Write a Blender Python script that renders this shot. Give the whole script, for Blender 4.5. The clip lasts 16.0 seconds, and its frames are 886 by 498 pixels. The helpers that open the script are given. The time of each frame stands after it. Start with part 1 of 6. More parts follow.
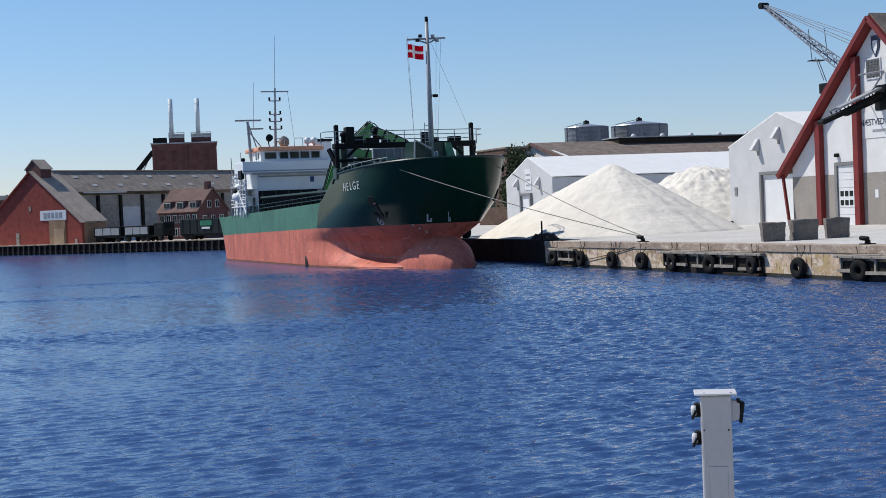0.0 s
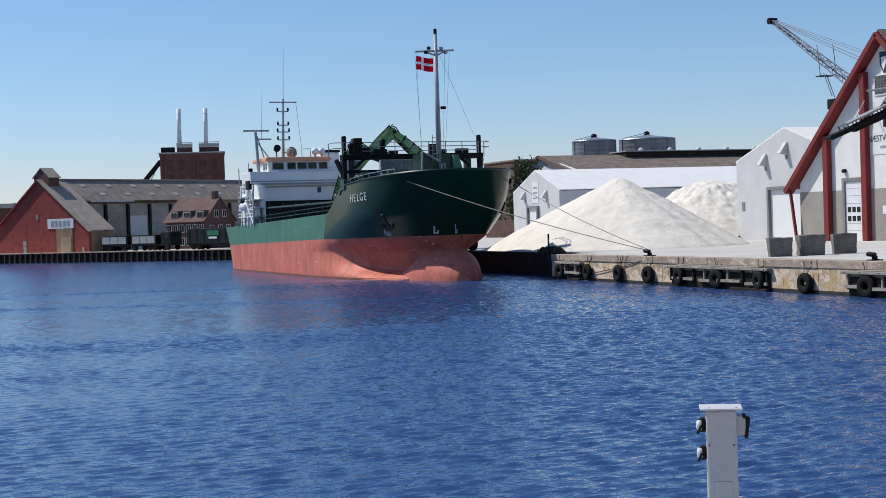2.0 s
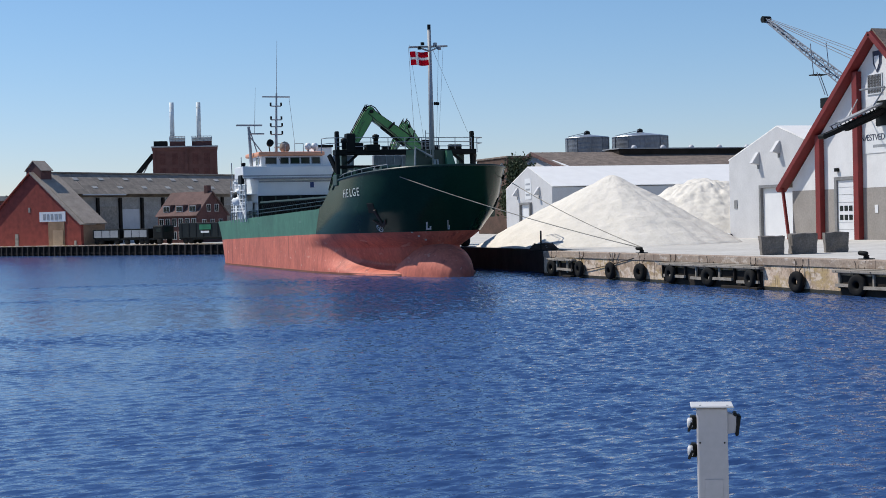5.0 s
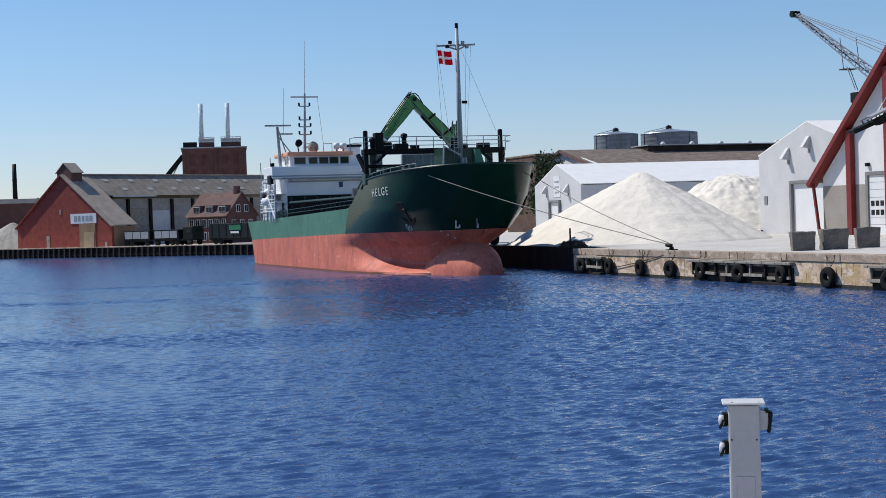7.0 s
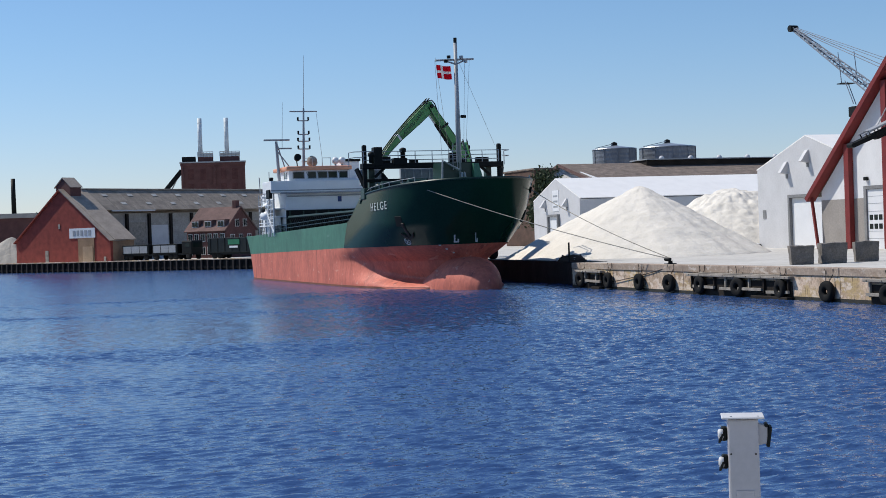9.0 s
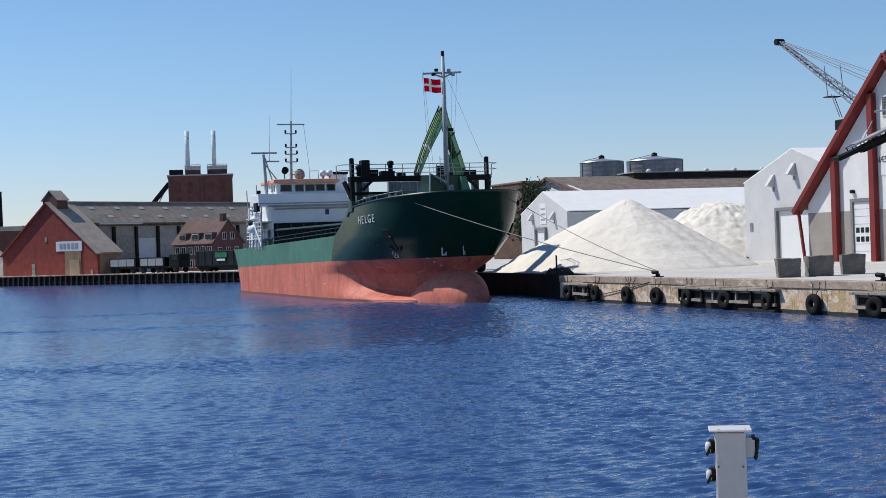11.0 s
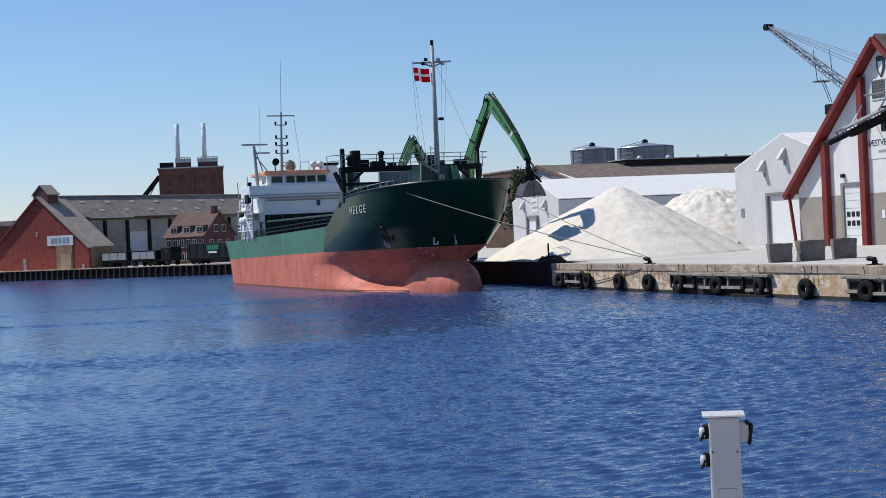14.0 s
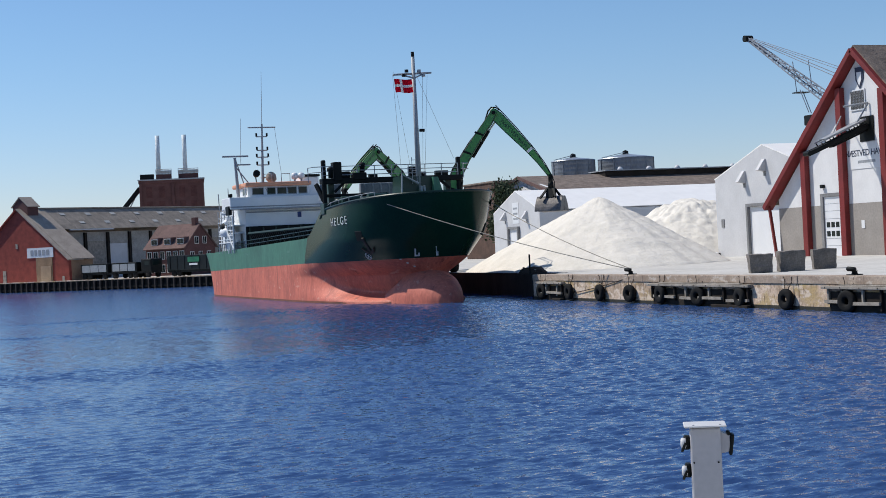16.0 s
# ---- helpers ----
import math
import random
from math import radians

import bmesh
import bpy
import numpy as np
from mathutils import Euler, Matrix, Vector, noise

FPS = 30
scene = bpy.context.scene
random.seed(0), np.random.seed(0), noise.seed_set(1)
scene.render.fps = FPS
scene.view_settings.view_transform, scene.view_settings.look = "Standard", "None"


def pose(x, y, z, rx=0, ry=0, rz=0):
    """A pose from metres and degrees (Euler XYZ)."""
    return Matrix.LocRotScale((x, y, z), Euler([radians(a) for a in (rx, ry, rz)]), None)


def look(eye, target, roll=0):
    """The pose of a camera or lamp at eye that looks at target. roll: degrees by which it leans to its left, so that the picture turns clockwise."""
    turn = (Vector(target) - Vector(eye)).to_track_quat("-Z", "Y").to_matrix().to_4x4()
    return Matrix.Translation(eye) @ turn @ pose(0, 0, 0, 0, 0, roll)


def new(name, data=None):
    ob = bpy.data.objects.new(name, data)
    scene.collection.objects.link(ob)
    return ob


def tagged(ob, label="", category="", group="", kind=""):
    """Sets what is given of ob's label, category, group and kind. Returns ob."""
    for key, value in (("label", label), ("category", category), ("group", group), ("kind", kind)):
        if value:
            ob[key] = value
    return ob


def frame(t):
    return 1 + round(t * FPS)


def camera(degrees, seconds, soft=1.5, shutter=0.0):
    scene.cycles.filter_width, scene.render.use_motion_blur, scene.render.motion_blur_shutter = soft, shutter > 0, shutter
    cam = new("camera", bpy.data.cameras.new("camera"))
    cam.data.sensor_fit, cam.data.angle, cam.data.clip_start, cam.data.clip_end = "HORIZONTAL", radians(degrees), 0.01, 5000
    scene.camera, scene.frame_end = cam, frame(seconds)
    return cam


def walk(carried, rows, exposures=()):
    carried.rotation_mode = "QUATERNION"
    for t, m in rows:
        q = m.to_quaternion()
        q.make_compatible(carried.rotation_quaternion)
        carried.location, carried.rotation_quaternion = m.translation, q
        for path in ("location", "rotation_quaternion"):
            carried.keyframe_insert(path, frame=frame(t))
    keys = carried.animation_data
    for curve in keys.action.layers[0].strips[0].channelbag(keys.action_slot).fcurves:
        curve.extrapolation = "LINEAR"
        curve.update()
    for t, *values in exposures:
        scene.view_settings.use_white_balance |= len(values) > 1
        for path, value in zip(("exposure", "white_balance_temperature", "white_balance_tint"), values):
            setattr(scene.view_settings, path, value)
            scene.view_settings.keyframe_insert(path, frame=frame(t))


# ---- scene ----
cam = camera(34.0, 16.0, soft=0.85)
EYE = 4.4
# seconds, then the tilt, lean and heading of the standing camera in degrees
ROWS = [
    (0.0, 88.463, 2.405, -20.899),
    (0.5, 88.290, 2.139, -20.892),
    (1.0, 88.277, 2.276, -21.137),
    (1.5, 88.617, 1.931, -20.971),
    (2.0, 88.948, 1.861, -20.627),
    (2.5, 88.600, 1.621, -20.990),
    (3.0, 88.551, 1.598, -21.247),
    (3.5, 88.905, 1.445, -21.003),
    (6.0, 88.603, 1.572, -20.699),
    (6.5, 88.533, 1.820, -20.241),
    (7.0, 88.755, 1.936, -19.776),
    (7.5, 88.827, 1.776, -19.717),
    (8.0, 88.638, 1.725, -19.796),
    (8.5, 89.000, 2.367, -19.652),
    (9.0, 89.318, 1.980, -19.824),
    (9.5, 89.604, 1.955, -20.023),
    (10.0, 89.719, 2.070, -20.217),
    (12.5, 89.927, 1.928, -20.406),
    (13.0, 89.974, 1.983, -20.470),
    (13.5, 89.472, 2.513, -20.391),
    (14.0, 89.382, 2.740, -20.642),
    (14.5, 89.799, 2.800, -20.710),
    (15.0, 89.986, 3.139, -20.667),
    (15.5, 89.980, 3.126, -21.127),
    (16.0, 89.793, 2.872, -21.385),
]
walk(cam, [(t, pose(0, 0, EYE, a, b, c)) for t, a, b, c in ROWS])

# ---- sky, sun, exposure ----
SUN = Vector((-0.468, 0.421, 0.777)).normalized()
world = bpy.data.worlds.new("world")
scene.world = world
world.use_nodes = True
wn = world.node_tree
sky = wn.nodes.new("ShaderNodeTexSky")
sky.sky_type = "NISHITA"
sky.sun_disc = False
sky.sun_elevation = math.asin(SUN.z)
sky.sun_rotation = math.atan2(SUN.x, SUN.y)
sky.air_density, sky.dust_density, sky.ozone_density = 1.0, 0.0, 2.5
tone = wn.nodes.new("ShaderNodeHueSaturation")
tone.inputs["Saturation"].default_value = 1.05
tint = wn.nodes.new("ShaderNodeMixRGB")
tint.blend_type = "MULTIPLY"
tint.inputs[0].default_value = 1.0
# thin haze: the tint turns from clear blue to pale lilac towards the horizon
dome = wn.nodes.new("ShaderNodeTexCoord")
axes = wn.nodes.new("ShaderNodeSeparateXYZ")
height = wn.nodes.new("ShaderNodeMapRange")
height.interpolation_type = "SMOOTHSTEP"
height.inputs[1].default_value, height.inputs[2].default_value = 0.0, 0.16
haze = wn.nodes.new("ShaderNodeMixRGB")
haze.inputs[1].default_value, haze.inputs[2].default_value = (0.775, 0.82, 1.07, 1), (0.80, 0.925, 1.085, 1)
wn.links.new(dome.outputs["Generated"], axes.inputs[0])
wn.links.new(axes.outputs[2], height.inputs[0])
wn.links.new(height.outputs[0], haze.inputs[0])
wn.links.new(haze.outputs[0], tint.inputs[2])
wn.links.new(tone.outputs[0], tint.inputs[1])
wn.links.new(sky.outputs[0], tone.inputs["Color"])
wn.nodes["Background"].inputs[1].default_value = 0.105
wn.links.new(tint.outputs[0], wn.nodes["Background"].inputs[0])
sun_data = bpy.data.lights.new("sun", "SUN")
sun_data.energy, sun_data.angle, sun_data.color = 4.35, radians(0.53), (1.0, 0.95, 0.87)
sun = new("sun", sun_data)
sun.matrix_world = look(SUN * 300, (0, 0, 0))
scene.view_settings.exposure = 0.0


# ---- materials ----
def mat(name, color, rough=0.6, metal=0.0, var=0.12, scale=1.0, bump=0.0, bump_scale=8.0, color2=None, spec=0.5, island=0.0, streak=1.0, big=0.15):
    """Principled surface with grain at two scales: fine noise and broad stains; streak stretches the stains upright."""
    m = bpy.data.materials.new(name)
    m.use_nodes = True
    nt = m.node_tree
    b = nt.nodes["Principled BSDF"]
    b.inputs["Roughness"].default_value, b.inputs["Metallic"].default_value = rough, metal
    b.inputs["Specular IOR Level"].default_value = spec
    tc = nt.nodes.new("ShaderNodeTexCoord")
    mp = nt.nodes.new("ShaderNodeMapping")
    mp.inputs["Scale"].default_value = (1, 1, 1 / streak)
    nt.links.new(tc.outputs["Object"], mp.inputs[0])
    fine, broad = nt.nodes.new("ShaderNodeTexNoise"), nt.nodes.new("ShaderNodeTexNoise")
    fine.inputs["Scale"].default_value, fine.inputs["Detail"].default_value = 6.0 * scale, 6
    broad.inputs["Scale"].default_value, broad.inputs["Detail"].default_value = 0.7 * scale, 4
    for n in (fine, broad):
        nt.links.new(mp.outputs[0], n.inputs["Vector"])
    c2 = color2 or tuple(c * (1 - 2.2 * var) for c in color)
    ramp = nt.nodes.new("ShaderNodeValToRGB")
    ramp.color_ramp.elements[0].position, ramp.color_ramp.elements[1].position = 0.5 - big * 1.6, 0.5 + big
    ramp.color_ramp.elements[0].color, ramp.color_ramp.elements[1].color = (*c2, 1), (*color, 1)
    nt.links.new(broad.outputs[0], ramp.inputs[0])
    mix = nt.nodes.new("ShaderNodeMixRGB")
    mix.blend_type = "OVERLAY"
    mix.inputs[0].default_value = min(1.0, var * 3)
    nt.links.new(ramp.outputs[0], mix.inputs[1])
    nt.links.new(fine.outputs[0], mix.inputs[2])
    out = mix.outputs[0]
    if island:
        oi = nt.nodes.new("ShaderNodeObjectInfo")
        hsv = nt.nodes.new("ShaderNodeHueSaturation")
        mr = nt.nodes.new("ShaderNodeMapRange")
        mr.inputs[3].default_value, mr.inputs[4].default_value = 1 - island, 1 + island
        nt.links.new(oi.outputs["Random"], mr.inputs[0])
        nt.links.new(mr.outputs[0], hsv.inputs["Value"])
        nt.links.new(out, hsv.inputs["Color"])
        out = hsv.outputs[0]
    nt.links.new(out, b.inputs["Base Color"])
    if bump:
        bn = nt.nodes.new("ShaderNodeTexNoise")
        bn.inputs["Scale"].default_value, bn.inputs["Detail"].default_value = bump_scale, 5
        nt.links.new(tc.outputs["Object"], bn.inputs["Vector"])
        bp = nt.nodes.new("ShaderNodeBump")
        bp.inputs["Strength"].default_value, bp.inputs["Distance"].default_value = 1.0, bump
        nt.links.new(bn.outputs[0], bp.inputs["Height"])
        nt.links.new(bp.outputs[0], b.inputs["Normal"])
    return m


M_GREEN_DARK = mat("dark_green_paint", (0.004, 0.032, 0.02), 0.4, var=0.1)
# bow green: fresher paint than the side, darkened further to carry the bow's shade
M_GREEN_BOW = mat("fresh_green_darkened_for_shade", (0.007, 0.036, 0.022), 0.18, var=0.08, spec=0.15)
def worn_paint(name, color, dull, bare, rough, layers=None, **more):
    """Hull paint: faded blotches, upright runs, and pale scuffs along the ship where the coat has rubbed through."""
    m = mat(name, color, rough, color2=dull, **{"var": 0.14, "streak": 2.2, "scale": 0.9, "big": 0.12, **more})
    nt = m.node_tree
    b = nt.nodes["Principled BSDF"]
    base = b.inputs["Base Color"].links[0].from_socket
    tc = nt.nodes.new("ShaderNodeTexCoord")
    for stretch, scale, low, high, tone, most in layers or (((1, 1, 0.09), 1.6, 0.56, 0.70, dull, 0.6), ((1, 0.35, 1.3), 1.5, 0.63, 0.68, bare, 0.55), ((1, 0.9, 0.05), 0.9, 0.66, 0.69, bare, 0.35)):
        mp = nt.nodes.new("ShaderNodeMapping")
        mp.inputs["Scale"].default_value = stretch
        n = nt.nodes.new("ShaderNodeTexNoise")
        n.inputs["Scale"].default_value, n.inputs["Detail"].default_value, n.inputs["Roughness"].default_value = scale, 7, 0.62
        mr = nt.nodes.new("ShaderNodeMapRange")
        mr.inputs[1].default_value, mr.inputs[2].default_value, mr.inputs[4].default_value = low, high, most
        mix = nt.nodes.new("ShaderNodeMixRGB")
        mix.inputs[2].default_value = (*tone, 1)
        nt.links.new(tc.outputs["Object"], mp.inputs[0])
        nt.links.new(mp.outputs[0], n.inputs["Vector"])
        nt.links.new(n.outputs[0], mr.inputs[0])
        nt.links.new(mr.outputs[0], mix.inputs[0])
        nt.links.new(base, mix.inputs[1])
        base = mix.outputs[0]
    nt.links.new(base, b.inputs["Base Color"])
    return m


M_CONC = worn_paint("quay_concrete", (0.60, 0.45, 0.33), (0.29, 0.20, 0.125), (0.66, 0.53, 0.42), 0.9, (
    ((1, 0.7, 1.1), 0.55, 0.50, 0.58, (0.46, 0.32, 0.13), 0.75),
    ((1, 0.8, 1.3), 1.7, 0.53, 0.60, (0.72, 0.60, 0.48), 0.75),
    ((1, 1.2, 0.8), 1.1, 0.58, 0.65, (0.17, 0.12, 0.075), 0.75),
    ((1, 3.0, 0.5), 2.0, 0.60, 0.66, (0.08, 0.055, 0.04), 0.8)), var=0.2, streak=1.0, scale=1.0, bump=0.025)
M_COPE = worn_paint("cope_concrete", (0.40, 0.32, 0.25), (0.28, 0.21, 0.16), (0.52, 0.45, 0.38), 0.92, (
    ((1, 0.4, 1.0), 1.1, 0.52, 0.62, (0.25, 0.18, 0.13), 0.6),
    ((1, 0.5, 1.0), 2.8, 0.58, 0.64, (0.60, 0.54, 0.47), 0.6)), var=0.18, streak=1.0, scale=1.4, bump=0.02)
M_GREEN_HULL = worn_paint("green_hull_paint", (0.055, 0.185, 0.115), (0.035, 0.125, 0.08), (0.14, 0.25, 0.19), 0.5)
M_RED_HULL = worn_paint("red_antifouling", (0.61, 0.165, 0.105), (0.43, 0.11, 0.072), (0.66, 0.34, 0.26), 0.65, (
    ((1, 1, 0.06), 1.3, 0.55, 0.68, (0.36, 0.085, 0.055), 0.75),
    ((1, 0.35, 1.3), 1.5, 0.62, 0.67, (0.66, 0.34, 0.26), 0.6),
    ((1, 1.3, 0.03), 0.8, 0.63, 0.66, (0.20, 0.055, 0.04), 0.7),
    ((1, 1.1, 0.5), 2.6, 0.66, 0.69, (0.70, 0.44, 0.36), 0.7)))
M_WHITE = mat("white_ship_paint", (0.78, 0.80, 0.80), 0.45, var=0.04)
M_ORANGE = mat("salmon_orange_paint", (0.80, 0.37, 0.22), 0.55, var=0.06)
M_BLACK = mat("black_steel", (0.006, 0.008, 0.008), 0.6, var=0.1, spec=0.2)
M_DECK = mat("deck_green", (0.03, 0.09, 0.06), 0.7)
M_GREY = mat("grey_steel", (0.32, 0.34, 0.36), 0.5, var=0.1)
M_GALV = mat("galvanised_steel", (0.42, 0.46, 0.5), 0.4, 0.6, var=0.15)
M_GLASS = mat("dark_window_glass", (0.008, 0.016, 0.015), 0.12, var=0.02, spec=0.3)
M_ARM = mat("bright_green_boom_paint", (0.065, 0.26, 0.07), 0.42, var=0.1)
M_RUBBER = mat("tyre_rubber", (0.012, 0.012, 0.012), 0.85, bump=0.01, spec=0.2)
M_ALGAE = mat("wet_algae", (0.035, 0.03, 0.018), 0.6, var=0.25, scale=2, bump=0.02)
M_APRON = mat("apron_concrete", (0.55, 0.53, 0.49), 0.92, var=0.1, scale=0.4, color2=(0.46, 0.44, 0.4))
M_SALT = mat("road_salt", (0.75, 0.705, 0.625), 0.95, var=0.08, scale=1.5, bump=0.07, bump_scale=2.2, color2=(0.66, 0.62, 0.54))
M_TARP = mat("white_roof_membrane", (0.90, 0.885, 0.85), 0.5, var=0.03)
M_CLAD = mat("light_grey_cladding", (0.57, 0.57, 0.575), 0.6, var=0.05)
M_TAUPE = mat("taupe_render", (0.30, 0.275, 0.25), 0.85, var=0.08)
M_WALLWHITE = mat("white_rendered_wall", (0.70, 0.70, 0.70), 0.85, var=0.05)
M_REDWOOD = mat("oxide_red_timber", (0.19, 0.016, 0.014), 0.6, var=0.12)
M_TIMBER = mat("weathered_timber", (0.03, 0.024, 0.02), 0.9, var=0.2, spec=0.2)
M_BRICK = mat("red_brick", (0.30, 0.066, 0.05), 0.92, var=0.18, scale=1.6, color2=(0.20, 0.046, 0.036), spec=0.25)
M_BRICK_DARK = mat("dark_brick", (0.125, 0.055, 0.049), 0.9, var=0.15)
M_ETERNIT = mat("fibre_cement_roof", (0.38, 0.32, 0.265), 0.9, var=0.14, scale=0.8)
M_TILE = mat("red_roof_tile", (0.155, 0.09, 0.08), 0.9, var=0.18)


def water_material():
    m = bpy.data.materials.new("harbour_water")
    m.use_nodes = True
    nt = m.node_tree
    b = nt.nodes["Principled BSDF"]
    b.inputs["Base Color"].default_value = (0.028, 0.065, 0.172, 1)
    b.inputs["IOR"].default_value = 1.33
    tc = nt.nodes.new("ShaderNodeTexCoord")
    ripple = nt.nodes.new("ShaderNodeAttribute")
    ripple.attribute_name = "ripple"
    # ripples too fine to build
    fine = nt.nodes.new("ShaderNodeAttribute")
    fine.attribute_name = "fine_ripple"
    nt.links.new(fine.outputs["Fac"], b.inputs["Roughness"])
    bumps = []
    for scale, stretch, turn, dist in ((3.4, 1.8, 8, 0.055), (8.0, 1.2, -6, 0.026)):
        mp = nt.nodes.new("ShaderNodeMapping")
        mp.inputs["Rotation"].default_value = (0, 0, radians(turn))
        mp.inputs["Scale"].default_value = (1 / stretch, 1, 1)
        n = nt.nodes.new("ShaderNodeTexNoise")
        n.inputs["Scale"].default_value, n.inputs["Detail"].default_value = scale, 1.5
        nt.links.new(tc.outputs["Object"], mp.inputs[0])
        nt.links.new(mp.outputs[0], n.inputs["Vector"])
        bp = nt.nodes.new("ShaderNodeBump")
        bp.inputs["Distance"].default_value = dist
        nt.links.new(ripple.outputs["Fac"], bp.inputs["Strength"])
        nt.links.new(n.outputs[0], bp.inputs["Height"])
        if bumps:
            nt.links.new(bumps[-1].outputs[0], bp.inputs["Normal"])
        bumps.append(bp)
    nt.links.new(bumps[-1].outputs[0], b.inputs["Normal"])
    return m


M_WATER = water_material()


# ---- building helpers ----
def mesh_of(name, bm, smooth=False):
    me = bpy.data.meshes.new(name)
    bm.to_mesh(me)
    bm.free()
    if smooth:
        for p in me.polygons:
            p.use_smooth = True
    return me


def part(name, bm, material, parent=None, label="", smooth=False, at=None):
    """Links a bmesh as one mesh object, under parent if there is one."""
    ob = new(name, mesh_of(name, bm, smooth))
    ob.data.materials.append(material)
    ob.parent = parent
    if at is not None:
        ob.matrix_basis = at
    if label:
        ob["label"] = label
    return ob


def thing(name, m, label, category, group="", kind=""):
    ob = new(name)
    ob.matrix_basis = m
    ob.empty_display_size = 0.2
    return tagged(ob, label, category, group, kind)


def box(bm, lo, hi, m=None, bevel=0.0):
    """A box between two corners, added to bm."""
    made = bmesh.ops.create_cube(bm, size=1.0)["verts"]
    size = [h - l for l, h in zip(lo, hi)]
    mid = [(h + l) / 2 for l, h in zip(lo, hi)]
    t = Matrix.Translation(mid) @ Matrix.Diagonal((*size, 1))
    bmesh.ops.transform(bm, matrix=(m @ t) if m else t, verts=made)
    if bevel:
        edges = {e for v in made for e in v.link_edges}
        bmesh.ops.bevel(bm, geom=list(edges), offset=bevel, segments=2, affect="EDGES", profile=0.5)
    return bm


def boxed(lo, hi, m=None, bevel=0.0):
    return box(bmesh.new(), lo, hi, m, bevel)


def rod(bm, a, b, r, r2=None, n=8):
    """A round bar from a to b."""
    a, b = Vector(a), Vector(b)
    q = (b - a).to_track_quat("Z", "Y").to_matrix().to_4x4()
    m = Matrix.Translation((a + b) / 2) @ q
    bmesh.ops.create_cone(bm, cap_ends=True, segments=n, radius1=r, radius2=r if r2 is None else r2, depth=(b - a).length, matrix=m)
    return bm


def rodded(a, b, r, r2=None, n=8):
    return rod(bmesh.new(), a, b, r, r2, n)


def beam(bm, a, b, w, h, up=(0, 0, 1)):
    """A square bar from a to b, w wide and h high."""
    a, b = Vector(a), Vector(b)
    d = (b - a).normalized()
    side = d.cross(Vector(up)).normalized()
    top = side.cross(d)
    m = Matrix((side, d, top)).transposed().to_4x4()
    m.translation = (a + b) / 2
    return box(bm, (-w / 2, -(b - a).length / 2, -h / 2), (w / 2, (b - a).length / 2, h / 2), m)


def prism(points, depth, axis="y"):
    """A flat outline (u, z) pushed along an axis from 0 to depth."""
    bm = bmesh.new()
    f = (lambda u, z, d: (u, d, z)) if axis == "y" else (lambda u, z, d: (d, u, z))
    a = [bm.verts.new(f(u, z, 0)) for u, z in points]
    b = [bm.verts.new(f(u, z, depth)) for u, z in points]
    bm.faces.new(a)
    bm.faces.new(b[::-1])
    for i in range(len(a)):
        j = (i + 1) % len(a)
        bm.faces.new((a[j], a[i], b[i], b[j]))
    bmesh.ops.recalc_face_normals(bm, faces=bm.faces[:])
    return bm


def lathe(profile, n=24, m=None):
    """(radius, z) pairs turned round z."""
    bm = bmesh.new()
    rings = [[bm.verts.new((r * math.cos(2 * math.pi * i / n), r * math.sin(2 * math.pi * i / n), z)) for i in range(n)] for r, z in profile]
    for p, q in zip(rings, rings[1:]):
        for i in range(n):
            j = (i + 1) % n
            bm.faces.new((p[i], p[j], q[j], q[i]))
    bm.faces.new(rings[0][::-1])
    bm.faces.new(rings[-1])
    if m:
        bmesh.ops.transform(bm, matrix=m, verts=bm.verts[:])
    return bm


def tube(points, r, n=6):
    """A round bar swept through points as one closed skin."""
    bm = bmesh.new()
    pts = [Vector(p) for p in points]
    rings = []
    for i, p in enumerate(pts):
        d = (pts[min(i + 1, len(pts) - 1)] - pts[max(i - 1, 0)]).normalized()
        ref = Vector((0, 0, 1)) if abs(d.z) < 0.85 else Vector((0, 1, 0))
        s = d.cross(ref).normalized()
        u = s.cross(d)
        if rings:
            old = (rings[-1][0].co - pts[i - 1]).normalized()
            s = (old - d * old.dot(d)).normalized()
            u = s.cross(d)
        rings.append([bm.verts.new(p + (s * math.cos(2 * math.pi * j / n) + u * math.sin(2 * math.pi * j / n)) * r) for j in range(n)])
    for p, q in zip(rings, rings[1:]):
        for j in range(n):
            bm.faces.new((p[j], p[(j + 1) % n], q[(j + 1) % n], q[j]))
    bm.faces.new(rings[0][::-1])
    bm.faces.new(rings[-1])
    bmesh.ops.recalc_face_normals(bm, faces=bm.faces[:])
    return bm


# ---- ground, quays, water ----
QX, QY, QR, TOP, LTOP = 44.95, 97.0, 47.6, 1.77, 1.5
LQ = pose(44.4, 204.9, 0, 0, 0, -55.97)  # far quay: x along it, y inland


def flat(points, z, depth=0.0):
    """A polygon at height z, with sides down to z - depth."""
    bm = bmesh.new()
    a = [bm.verts.new((x, y, z)) for x, y in points]
    f = bm.faces.new(a)
    if depth:
        ex = bmesh.ops.extrude_face_region(bm, geom=[f])
        for v in ex["geom"]:
            if isinstance(v, bmesh.types.BMVert):
                v.co.z -= depth
    bmesh.ops.recalc_face_normals(bm, faces=bm.faces[:])
    bmesh.ops.triangulate(bm, faces=[f for f in bm.faces if len(f.verts) > 4])
    return bm


def lq(x, y):
    v = LQ @ Vector((x, y, 0))
    return (v.x, v.y)


